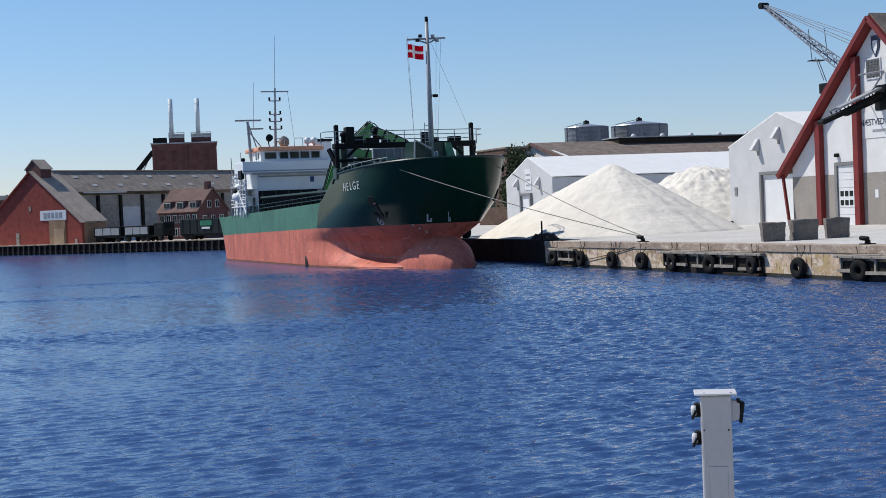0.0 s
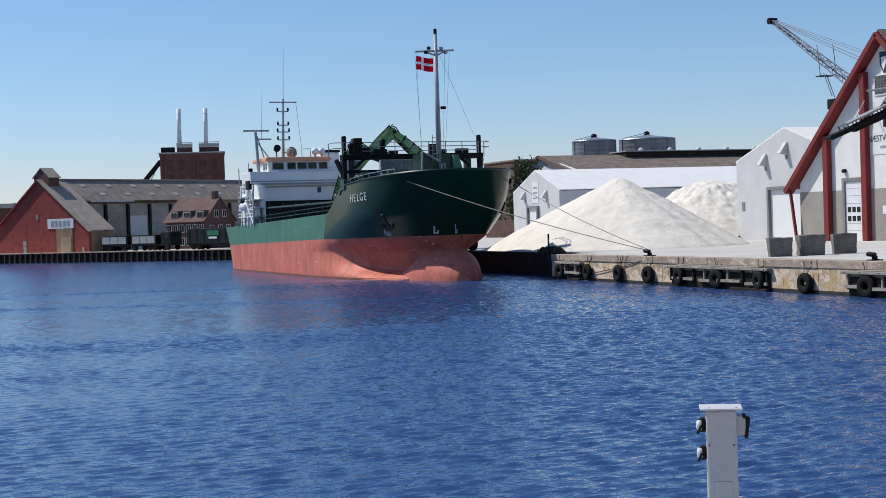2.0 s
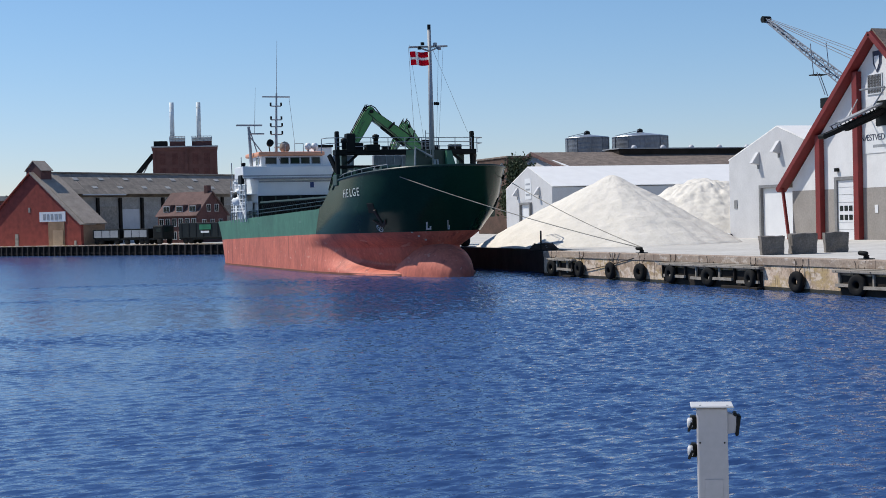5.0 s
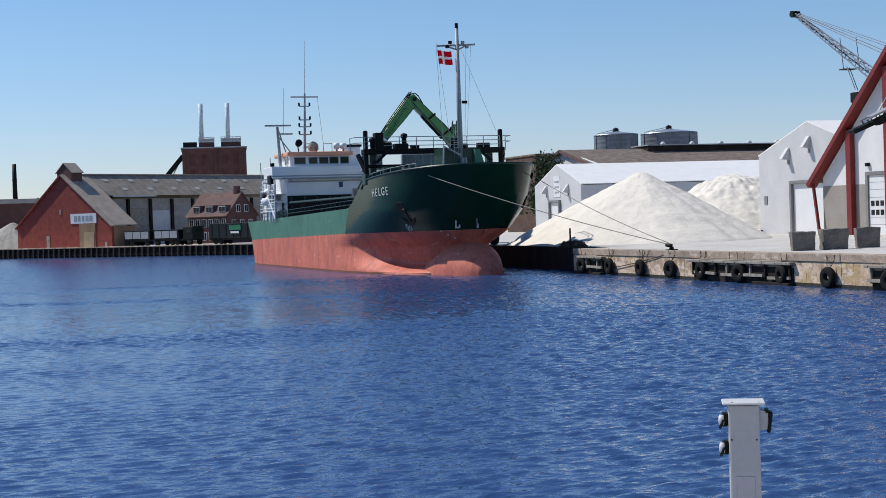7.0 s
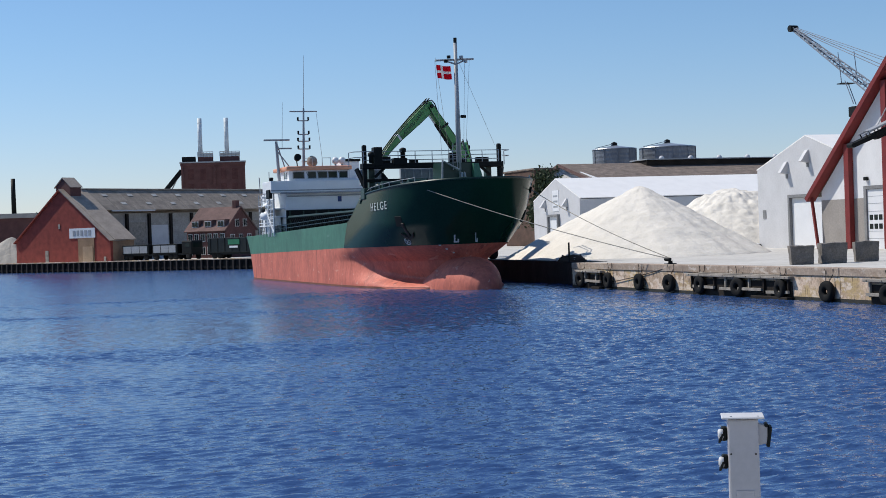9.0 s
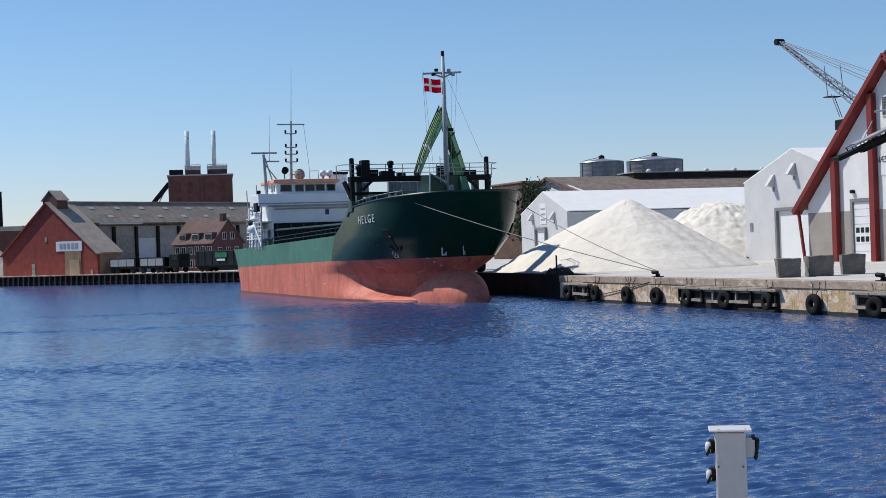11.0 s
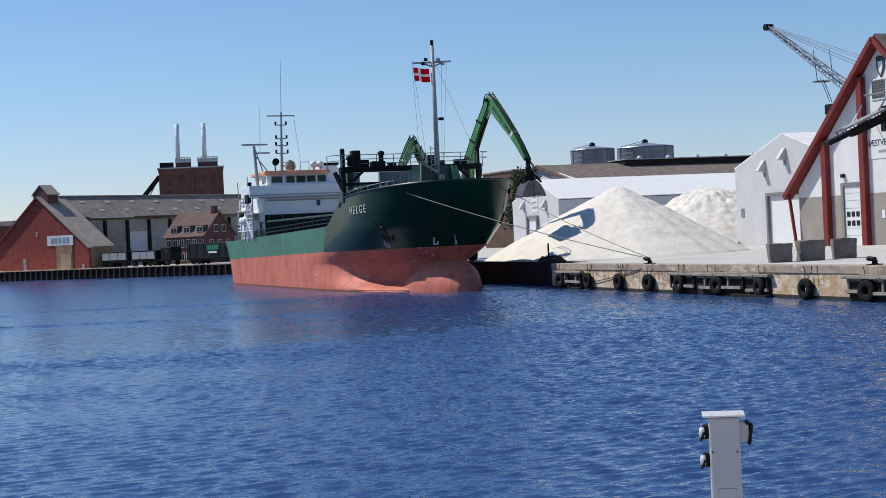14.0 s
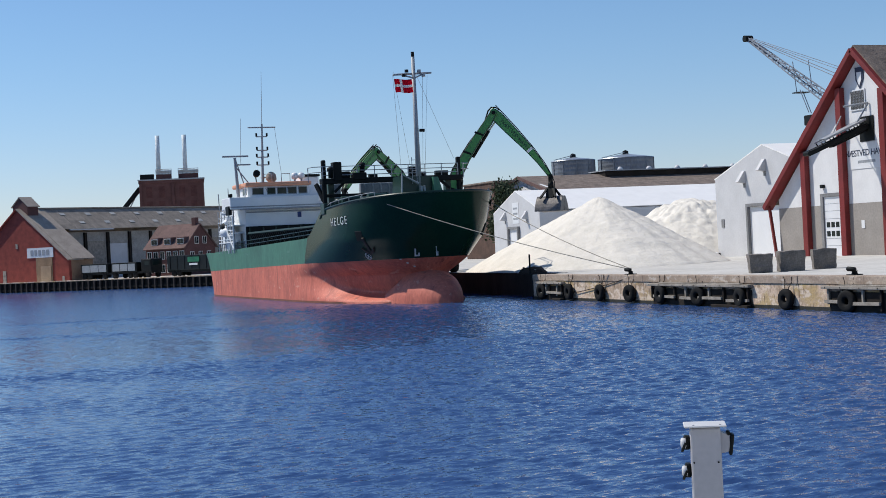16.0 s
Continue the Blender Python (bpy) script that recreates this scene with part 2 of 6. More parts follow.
def water_mesh():
    """Wind ripples as real relief over the basin, with a flat skirt out to the horizon."""
    rng = np.random.default_rng(5)
    x0, x1, y0, y1, step = -48.0, 56.0, 9.0, 250.0, 0.5
    xs = np.concatenate([np.arange(x0, -10, 0.5), np.arange(-10, 46, 0.12), np.arange(46, x1, 0.5)])
    ys = np.concatenate([np.arange(y0, 60, 0.1), np.arange(60, 110, 0.2), np.arange(110, y1, 0.4)])
    gx, gy = np.meshgrid(xs, ys)
    mesh_step = np.maximum(np.gradient(xs)[None, :], np.gradient(ys)[:, None])
    z = np.zeros_like(gx)
    for k in range(72):
        lam = 0.24 * (0.8 / 0.24) ** rng.random()
        ang = rng.normal(1.42, 0.5)
        kx, ky = 2 * np.pi / lam * np.cos(ang), 2 * np.pi / lam * np.sin(ang)
        amp = 0.0062 * lam * np.clip(lam / (2.0 * mesh_step) - 0.2, 0, 1)
        drift = 0.5 * np.sin(gx * rng.uniform(0.02, 0.12) + gy * rng.uniform(0.02, 0.12) + rng.random() * 6)
        z += amp * (1 + drift) * np.sin(kx * gx + ky * gy + rng.random() * 6.28 + 1.5 * drift)
    # open water is choppy, the lee on the far side lies in slicks and cat's-paws across the wind
    lee = 0.5 - 0.5 * np.tanh((gx - 0.33 * gy + 1.5) / 7)
    along = 0.35 * gx + 0.94 * gy + 0.6 * np.sin(gx * 0.11 + 1) + 0.12 * gx
    wind = np.zeros_like(gx)
    for mid, wide, power in ((40, 3, -0.35), (51, 3.0, -0.5), (58, 2.2, 0.35), (72, 7, -0.55), (88, 1.6, 0.9), (97, 4, -0.4), (109, 1.8, 0.8), (128, 9, 0.35), (170, 30, 0.55)):
        wind += power * np.exp(-((along - mid) / wide) ** 2)
    calm = np.clip(1.0 - lee * (0.5 - 0.85 * wind), 0.3, 1.25)
    z *= calm
    edge = np.minimum(np.minimum(gx - x0, x1 - step - gx), np.minimum(gy - y0, y1 - step - gy))
    z *= np.clip(edge / 3, 0, 1)
    n, m = len(ys), len(xs)
    co = np.stack([gx, gy, z], -1).reshape(-1, 3)
    i = np.arange(n * m).reshape(n, m)
    quads = np.stack([i[:-1, :-1], i[:-1, 1:], i[1:, 1:], i[1:, :-1]], -1).reshape(-1, 4)
    c = [i[0, 0], i[0, -1], i[-1, -1], i[-1, 0]]
    far = [(-2500, -600, 0), (600, -600, 0), (600, 1500, 0), (-2500, 1500, 0)]
    base = len(co)
    rims = [list(i[0, :]), list(i[:, -1]), list(i[-1, ::-1]), list(i[::-1, 0])]
    me = bpy.data.meshes.new("water")
    polys = [tuple(int(v) for v in q) for q in quads]
    for s in range(4):
        polys.append((base + s, base + (s + 1) % 4, *[int(v) for v in rims[s][::-1]]))
    me.from_pydata([tuple(v) for v in co.tolist()] + far, [], polys)
    for p in me.polygons:
        p.use_smooth = True
    attr = me.attributes.new("ripple", "FLOAT", "POINT")
    attr.data.foreach_set("value", np.concatenate([np.clip(calm, 0, 1.2).ravel(), np.full(4, 0.5)]).astype(np.float32))
    fine = 0.06 + 0.05 * np.clip(1.1 - calm, 0, 1) + 0.11 * np.clip((gy - 62) / 55, 0, 1)
    attr = me.attributes.new("fine_ripple", "FLOAT", "POINT")
    attr.data.foreach_set("value", np.concatenate([fine.ravel(), np.full(4, 0.25)]).astype(np.float32))
    me.materials.append(M_WATER)
    return me


water = new("water", water_mesh())
tagged(water, "rippled dark blue harbour water", "water", kind="structure")
ground = part("ground", flat([(QX + 0.6, -40), (QX + 0.6, QY), (QR, QY), (QR, 200.0), (60, 215), (3800, 900), (3800, -40)], TOP, 3.0), M_APRON)
tagged(ground, "pale dusty concrete harbour apron", "ground", kind="structure")
far_land = part("ground_far_bank", flat([lq(4.5, 0.3), lq(-2300, 0.3), lq(-2300, 3500), lq(2600, 3500), lq(500, 300)], LTOP, 3.0), M_APRON)
tagged(far_land, "paved far bank of the harbour", "ground", kind="structure")
pier = part("pier", flat([(-30, -30), (30, -30), (30, 6.5), (5.8, 9.2), (-5, 9.2), (-30, 6.5)], 1.8, 3.0), M_APRON)
tagged(pier, "concrete pier that the camera stands on", "pier", kind="structure")

# ---- the near quay wall: cast sections with a cope on top ----
quay = thing("quay_wall", pose(0, 0, 0), "weathered concrete quay wall with rust and algae stains", "quay wall", kind="structure")
y = 20.0
k = 0
while y < QY - 0.1:
    y2 = min(QY, y + 5.5)
    part("wall_section", boxed((QX, y + 0.012, -1.2), (QX + 0.62, y2 - 0.012, 1.36), bevel=0.03), M_CONC, quay)
    part("cope", boxed((QX - 0.07 + 0.02 * (k % 2), y + 0.015, 1.362), (QX + 0.9, y2 - 0.015, TOP + 0.03), bevel=0.035), M_COPE, quay)
    y, k = y2, k + 1
part("algae_band", boxed((QX - 0.02, 20, -1.2), (QX - 0.003, QY, 0.2)), M_ALGAE, quay, "dark wet algae along the waterline")
# the ship's shade on this recess is put into the concrete's near-black colour
back_quay = part("quay_wall_recess", boxed((QR - 0.25, QY + 0.05, -1.2), (QR + 0.3, 199.5, TOP + 0.02), bevel=0.03), mat("shade_darkened_concrete", (0.05, 0.045, 0.038), 0.8, var=0.25, streak=3))
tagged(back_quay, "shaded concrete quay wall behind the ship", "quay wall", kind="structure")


def tyre_mesh(R=0.56, r=0.2):
    bm = bmesh.new()
    n, k = 28, 10
    rings = []
    for i in range(n):
        a = 2 * math.pi * i / n
        ring = []
        for j in range(k):
            b = 2 * math.pi * j / k
            rr = (R - r) + r * math.copysign(abs(math.cos(b)) ** 0.7, math.cos(b)) * (1.0 if j else 1.02)
            w = 0.17 * math.copysign(abs(math.sin(b)) ** 0.6, math.sin(b))
            if abs(b) < 0.8 or b > 5.5:
                rr += 0.012 * (i % 2)
            ring.append(bm.verts.new((w, rr * math.cos(a), rr * math.sin(a))))
        rings.append(ring)
    for i in range(n):
        p, q = rings[i], rings[(i + 1) % n]
        for j in range(k):
            bm.faces.new((p[j], q[j], q[(j + 1) % k], p[(j + 1) % k]))
    bmesh.ops.recalc_face_normals(bm, faces=bm.faces[:])
    return mesh_of("tyre", bm, True)


TYRE = tyre_mesh()
M_ROPE = mat("hemp_rope", (0.35, 0.32, 0.26), 0.9)
M_CHAIN = mat("rusty_chain", (0.045, 0.03, 0.022), 0.8)
for i, (y, z) in enumerate(((95.0, .64), (90.6, .64), (86.0, .63), (81.9, .64), (78.0, .63), (73.6, .6), (69.2, .58), (64.8, .56), (59.6, .55), (54.2, .56))):
    f = thing("tyre_fender", pose(QX - 0.28, y, z, 0, 0, random.uniform(-14, 14)), "black rubber tyre hung as a fender on the quay wall", "tyre fender", "tyre fenders along the quay")
    ty = new("tyre", TYRE)
    if not TYRE.materials:
        TYRE.materials.append(M_RUBBER)
    ty.parent = f
    ty.rotation_euler = (random.uniform(0, 6), 0, 0)
    for s in (-1, 1):
        part("chain", tube([(0.02, 0.1 * s, 0.42), (0.2, 0.3 * s, 0.95 + 0.03 * s), (0.17, 0.34 * s, 1.19)], 0.02, 5), M_CHAIN, f)


def fender_frame(y0, y1, posts):
    """Timber walings on posts before the quay wall."""
    f = thing("fender_frame", pose(0, 0, 0), "weathered timber fender frame bolted to the quay wall", "fender frame", "timber fender frames")
    x = QX - 0.02
    rnd = random.Random(int(y0 * 10))
    part("backing_board", boxed((x - 0.06, y0 + 0.15, -0.6), (x - 0.005, y1 - 0.3, 1.0)), M_TIMBER, f, "tarred black backing boards")
    part("top_waling", boxed((x - 0.36, y0, 1.14), (x, y1, 1.3), bevel=0.03), M_TIMBER_PALE, f)
    part("cap_plank", boxed((x - 0.3, y0 + 0.9, 1.305), (x - 0.08, y1 - 1.4, 1.37), bevel=0.02), M_TIMBER_PALE, f)
    yy, k = y0 + 0.2, 0
    while yy < y1 - 1.0:
        n = min(rnd.uniform(1.5, 2.8), y1 - 0.2 - yy)
        z = 0.46 + rnd.uniform(-0.06, 0.06)
        part("waling", beam(bmesh.new(), (x - 0.24, yy, z), (x - 0.24, yy + n, z + rnd.uniform(-0.05, 0.05)), 0.14, 0.16, (0, 0, 1)), M_TIMBER_PALE, f)
        yy += n + rnd.uniform(0.1, 0.7)
    for k in range(posts):
        yy = y0 + 0.35 + (y1 - y0 - 0.7) * k / (posts - 1) + rnd.uniform(-0.22, 0.22) * (0 < k < posts - 1)
        low = rnd.choice((-0.6, 0.1, 0.3, 0.36))
        part("post", boxed((x - 0.2, yy - 0.07, low), (x - 0.065, yy + 0.07, 1.135), bevel=0.02), M_TIMBER_PALE if k % 2 else M_TIMBER, f)
        part("bolt", rodded((x - 0.38, yy, 1.22), (x - 0.35, yy, 1.22), 0.035, n=6), M_CHAIN, f)
    part("floating_baulk", boxed((x - 0.42, y0 + 0.1, -0.15), (x - 0.1, y0 + (y1 - y0) * 0.34, 0.16), bevel=0.04), M_TIMBER, f, "wet black baulk at the waterline")


M_TIMBER_PALE = mat("bleached_timber", (0.35, 0.31, 0.26), 0.9, var=0.2, scale=3)
fender_frame(68.2, 79.5, 9)
fender_frame(91.6, 95.9, 5)
fender_frame(51.0, 61.6, 8)


def bollard(x, y):
    b = thing("mooring_bollard", pose(x, y, TOP + 0.03), "dark cast-iron mooring bollard on the quay edge", "bollard", "quay bollards")
    part("base_plate", boxed((-0.3, -0.3, 0), (0.3, 0.3, 0.05), bevel=0.015), M_BLACK, b)
    part("post", lathe([(0.17, 0.05), (0.14, 0.12), (0.14, 0.18), (0.17, 0.22)], 16), M_BLACK, b, smooth=True)
    part("head", lathe([(0.09, 0.0), (0.12, 0.04), (0.12, 0.44), (0.09, 0.5)], 14, pose(-0.1, -0.22, 0.28, -84, 0, 20)), M_BLACK, b, smooth=True)


bollard(45.55, 83.2)
bollard(45.65, 60.2)


pole = thing("quay_marker_pole", pose(45.9, 99.5, TOP), "slim dark steel pole at the quay corner", "pole")
part("shaft", rodded((0, 0, 0), (0, 0, 1.5), 0.07), M_BLACK, pole)
part("foot_plate", boxed((-0.2, -0.2, 0), (0.2, 0.2, 0.04), bevel=0.01), M_BLACK, pole)
rope_pile = thing("rope_pile", pose(46.6, 100.6, TOP), "heap of dark mooring rope on the quay edge", "rope")
for k in range(5):
    r = 0.75 - 0.07 * k
    part("coil", tube([(r * math.cos(a * 0.524) * 1.6, r * math.sin(a * 0.524), 0.06 + 0.1 * k + 0.04 * math.sin(a * 1.9 + k)) for a in range(13)], 0.06, 6), M_CHAIN, rope_pile)


def concrete_block(x, y, w, h, d, turn):
    bm = boxed((-w / 2, 0, 0), (w / 2, d, h))
    bmesh.ops.subdivide_edges(bm, edges=bm.edges[:], cuts=5, use_grid_fill=True)
    for v in bm.verts:
        o = noise.noise(v.co * 1.7 + Vector((x, y, 0))) * 0.12 + noise.noise(v.co * 5 + Vector((y, 0, x))) * 0.03
        v.co += Vector((v.co.x, v.co.y - d / 2, v.co.z - h / 2)).normalized() * o
        v.co.x *= 0.9 + 0.1 * v.co.z / h
        v.co.z = max(0.0, v.co.z)
    ob = part("stone_block", bm, M_BLOCK, at=pose(x, y, TOP + 0.004, 0, 0, turn))
    tagged(ob, "rough grey stone block set on the quay as a barrier", "stone block", "row of barrier blocks")


M_BLOCK = mat("rough_grey_stone", (0.19, 0.17, 0.15), 0.95, var=0.2, bump=0.03, bump_scale=6, scale=2)
concrete_block(48.0, 71.9, 1.35, 1.08, 1.0, -24)
concrete_block(49.95, 71.6, 1.5, 1.18, 1.1, -22)
concrete_block(52.6, 72.1, 1.4, 1.18, 1.0, -26)


# ---- salt heaps ----
def heap(name, x, y, z0, h, rx, ry, seed, label, steep=1.0, gully=0.15, material=None, blunt=1.05):
    bm = bmesh.new()
    n, rings = 220, 70
    rows = []
    for i in range(rings + 1):
        f = i / rings
        row = []
        for j in range(n):
            a = 2 * math.pi * j / n
            c, s = math.cos(a), math.sin(a)
            edge = 1 + 0.10 * noise.noise(Vector((c * 1.2 + seed, s * 1.2, 0))) + 0.03 * noise.noise(Vector((c * 6, s * 6, seed)))
            px_, py_ = rx * f * edge * c * (steep if c > 0 else 1.0), ry * f * edge * s
            top = 1 - f ** blunt
            zz = h * top
            if f < 0.12 and blunt < 1.2:
                zz = h * (1 - 0.126) + h * 0.126 * (1 - (f / 0.12) ** 1.6) * 0.8 - (h * ((1 - 0.126) - (1 - 0.12 ** 1.05)))
            p = Vector((px_, py_, zz))
            streak = noise.noise(Vector((c * 9 + seed, s * 9, f * 2.0))) + 0.35 * noise.noise(Vector((c * 26 + seed, s * 26, f * 4.0)))
            zz += gully * (streak * min(1, f * 2) * min(1, (1 - f) * 5) * 0.22 + (noise.fractal(p * 0.5 + Vector((seed, 0, 0)), 1, 2, 4) * 0.75 + abs(noise.noise(p * 1.3 + Vector((0, seed, 0)))) * 0.5 * min(1, f * 4)) * min(1, (1 - f) * 4))
            row.append(bm.verts.new((px_, py_, max(-0.05, zz) if f < 1 else -0.06)))
        rows.append(row)
    for p, q in zip(rows, rows[1:]):
        for j in range(n):
            k2 = (j + 1) % n
            bm.faces.new((p[j], q[j], q[k2], p[k2]))
    bmesh.ops.remove_doubles(bm, verts=rows[0], dist=0.02)
    bmesh.ops.recalc_face_normals(bm, faces=bm.faces[:])
    ob = part(name, bm, material or M_SALT, at=pose(x, y, z0), smooth=True)
    return tagged(ob, label, "salt heap", "salt heaps", kind="stuff")


heap("salt_heap", 59.8, 114.3, TOP, 6.1, 11.55, 13.6, 1.3, "tall cone of off-white road salt on the apron", steep=0.84)
heap("salt_heap", 80.0, 132.0, TOP, 6.1, 11.5, 11.0, 4.1, "second grooved heap of off-white road salt", gully=0.38, blunt=1.5)
M_HEAPDARK = mat("grey_gravel", (0.42, 0.39, 0.34), 0.95, var=0.1, bump=0.04)

# ---- the ship ----
SX, HB = 39.7, 6.0  # centreline and half beam
ship = thing("cargo_ship", pose(SX, 0, 0), "green and red coaster moored bow-on, white bridge aft", "cargo ship")


def lerp(table, v):
    for (a, p), (b, q) in zip(table, table[1:]):
        if v <= b:
            return p + (q - p) * max(0.0, v - a) / (b - a)
    return table[-1][1]


def stem(z):
    return lerp([(-2, 104.5), (0, 104.0), (2.4, 104.0), (4, 103.0), (6, 101.3), (8.6, 99.4)], z)


def half(yy, z):
    run = lerp([(-2, 23), (0.8, 23), (2.2, 20.5), (3.4, 15.6), (5, 12.5), (6.5, 11.8), (8.6, 12.4)], z)
    p = lerp([(-2, 1.5), (0.8, 1.5), (2.2, 1.7), (3.4, 2.4), (5, 2.9), (6.5, 2.8), (8.6, 2.7)], z)
    s = min(1.0, max(0.0, (yy - stem(z)) / run))
    hb = HB * (1 - (1 - s) ** p) ** (1 / p)
    if yy > 151:
        hb *= 1 - ((yy - 151) / 16) ** 2 * lerp([(-2, 0.9), (3, 0.5), (6, 0.25)], z)
    return hb


def z_red(yy):
    return 2.7 + (153.5 - yy) / 38 * 0.6 if yy > 115 else 3.3 + (115 - yy) * 0.008


def z_top(yy):
    return lerp([(98, 8.35), (106, 7.95), (111.4, 7.62), (112.2, 7.5), (114.6, 5.7), (115.4, 5.42), (153.5, 4.65), (168, 4.65)], yy)


BULB_WIDTH = [(99.3, 0.15), (99.6, 0.8), (100.2, 1.3), (101, 1.75), (102.5, 2.35), (104.5, 2.75), (106.3, 2.9)]
BULB_HEIGHT = [(99.3, 0.15), (99.6, 0.95), (100.2, 1.55), (101, 2.05), (102.5, 2.5), (104.5, 2.5), (106.3, 1.6)]
FOOT_WIDTH = [(99, 0.0), (101, 0.6), (102.5, 1.6), (104.5, 2.75), (106, 3.5), (108, 4.25), (110, 4.82), (113, 5.38), (116, 5.72), (119, 5.93), (122, 6.0), (130, 6.0)]
FOOT_HEIGHT = [(99, 1.3), (104.5, 1.3), (106, 1.0), (107.5, 0.85), (109, 0.85), (111, 1.1), (113, 1.45), (115, 2.1), (116.5, 2.9), (118, 3.9), (121, 5.0), (130, 6.0)]


def low_half(yy, z):
    """Half breadth below the boot line, with the forefoot that swells out towards the water."""
    a = half(yy, z)
    if yy > 130:
        return a
    w, u = lerp(FOOT_WIDTH, yy), min(1.0, max(0.0, (max(z, 0) / lerp(FOOT_HEIGHT, yy) - 0.08) / 0.92))
    return a + max(0.0, w - a) * (1 - u * u * (3 - 2 * u))


def hull_shell(zlo, zhi, rows, inset=0.0, w0=0.0, w1=1.0, half=half):
    """Plating between two heights that vary along the ship, both sides, meeting at the stem."""
    bm = bmesh.new()
    ws = [w0 + (w1 - w0) * (i / 60) ** (2 if w0 == 0 else 1) for i in range(61)]
    grid = []
    for r in range(rows + 1):
        line = []
        for side in (1, -1):
            seq = []
            for w in ws:
                yn = 99.4 + 67.6 * w
                z = zlo(yn) + (zhi(yn) - zlo(yn)) * r / rows
                ys = stem(z) + inset
                yy = ys + (167 - ys) * w
                seq.append((side * max(0.0, half(yy - inset, z) - inset), yy, z))
            line += seq[::-1] if side == 1 else seq[1 if w0 == 0 else 0:]
        grid.append([bm.verts.new(c) for c in line])
    for p, q in zip(grid, grid[1:]):
        for i in range(len(p) - 1):
            if w0 == 0 or i != 60:
                bm.faces.new((p[i], q[i], q[i + 1], p[i + 1]))
        if w1 == 1:
            bm.faces.new((p[-1], q[-1], q[0], p[0]))
    bmesh.ops.recalc_face_normals(bm, faces=bm.faces[:])
    return bm


part("bottom_plating", hull_shell(lambda v: -1.0, z_red, 36, half=low_half), M_RED_HULL, ship, "faded red antifouling with rust streaks", smooth=True)
# the colour step from bow to side partly stands in for the shade forward
part("bow_plating", hull_shell(z_red, z_top, 16, w1=0.235), M_GREEN_BOW, ship, "dark green painted bow, its colour deepened for shade", smooth=True)
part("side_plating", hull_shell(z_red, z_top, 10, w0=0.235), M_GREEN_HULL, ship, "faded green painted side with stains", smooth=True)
part("bulwark_inside", hull_shell(lambda v: z_top(v) - 0.95, z_top, 2, 0.12), M_DECK, ship)


def bulb_bm():
    """The bulb, run out aft inside the forefoot."""
    width, height = BULB_WIDTH, BULB_HEIGHT
    bm = bmesh.new()
    rings = []
    for k in range(64):
        yy = 99.3 + (k / 63) ** 1.5 * 7.0
        w, h = lerp(width, yy), lerp(height, yy)
        ring = [bm.verts.new((-w, yy, -1.0))]
        for j in range(21):
            a = math.pi * j / 20
            c, s = -math.cos(a), math.sin(a)
            ring.append(bm.verts.new((w * math.copysign(abs(c) ** 0.85, c), yy, h * s ** 0.9 - 0.05)))
        ring.append(bm.verts.new((w, yy, -1.0)))
        rings.append(ring)
    for p, q in zip(rings, rings[1:]):
        for i in range(len(p) - 1):
            bm.faces.new((p[i], p[i + 1], q[i + 1], q[i]))
    bm.faces.new(rings[0])
    bmesh.ops.recalc_face_normals(bm, faces=bm.faces[:])
    for _ in range(3):
        bmesh.ops.smooth_vert(bm, verts=[v for v in bm.verts if v.co.z > -0.9], factor=0.5, use_axis_x=True, use_axis_z=True)
    return bm


part("bulbous_bow", bulb_bm(), M_RED_HULL, ship, "red bulbous bow above the waterline", smooth=True, at=pose(-0.3, 0.3, 0))


def deck_bm(y0, y1, z, n=24, cut=0.1):
    bm = bmesh.new()
    l, r = [], []
    for i in range(n + 1):
        yy = y0 + (y1 - y0) * i / n
        h = max(0.05, half(yy, z) - cut)
        l.append(bm.verts.new((-h, yy, z)))
        r.append(bm.verts.new((h, yy, z)))
    for i in range(n):
        bm.faces.new((l[i], r[i], r[i + 1], l[i + 1]))
    return bm


part("forecastle_deck", deck_bm(101.4, 113.8, 7.2), M_DECK, ship)
part("main_deck", deck_bm(113.8, 166.5, 4.35), M_DECK, ship)
part("forecastle_bulkhead", boxed((-5.85, 113.7, 4.3), (5.85, 113.9, 7.2)), M_GREEN_DARK, ship)

# cap rail on the forecastle bulwark
cap = []
for i in range(41):
    f = i / 40
    yy = 113.0 - (113.0 - 99.62) * (1 - (1 - f) ** 2)
    cap.append((yy, half(yy, z_top(yy))))
for s in (-1, 1):
    part("cap_rail", tube([(s * h, yy, z_top(yy) + 0.03) for yy, h in cap], 0.09, 6), M_GREEN_DARK, ship)

# hatch coaming with stays along both sides, and the covers
part("hatch_coaming", boxed((-4.6, 116.5, 4.35), (4.6, 139.5, 6.3), bevel=0.05), M_GREY, ship)
for s in (-1, 1):
    part("coaming_rail", boxed((min(s * 4.6, s * 5.5), 116.3, 6.3), (max(s * 4.6, s * 5.5), 139.8, 6.48), bevel=0.03), M_GREEN_DARK, ship)
for i in range(32):
    yy = 116.9 + i * 0.72
    for s in (-1, 1):
        bm = prism([(0, 0), (0.12, 0), (0.85, 1.85), (0, 1.85)], 0.2, "y")
        part("coaming_stay", bm, M_BLACK, ship, at=pose(s * 4.61, yy, 4.4) @ Matrix.Diagonal((s, 1, 1, 1)))
part("low_rail", tube([(-5.85, 115.6, 5.75), (-5.85, 152, 5.05)], 0.04), M_GREEN_DARK, ship)
part("low_rail", tube([(-5.85, 115.6, 6.1), (-5.85, 152, 5.4)], 0.035), M_GREEN_DARK, ship)
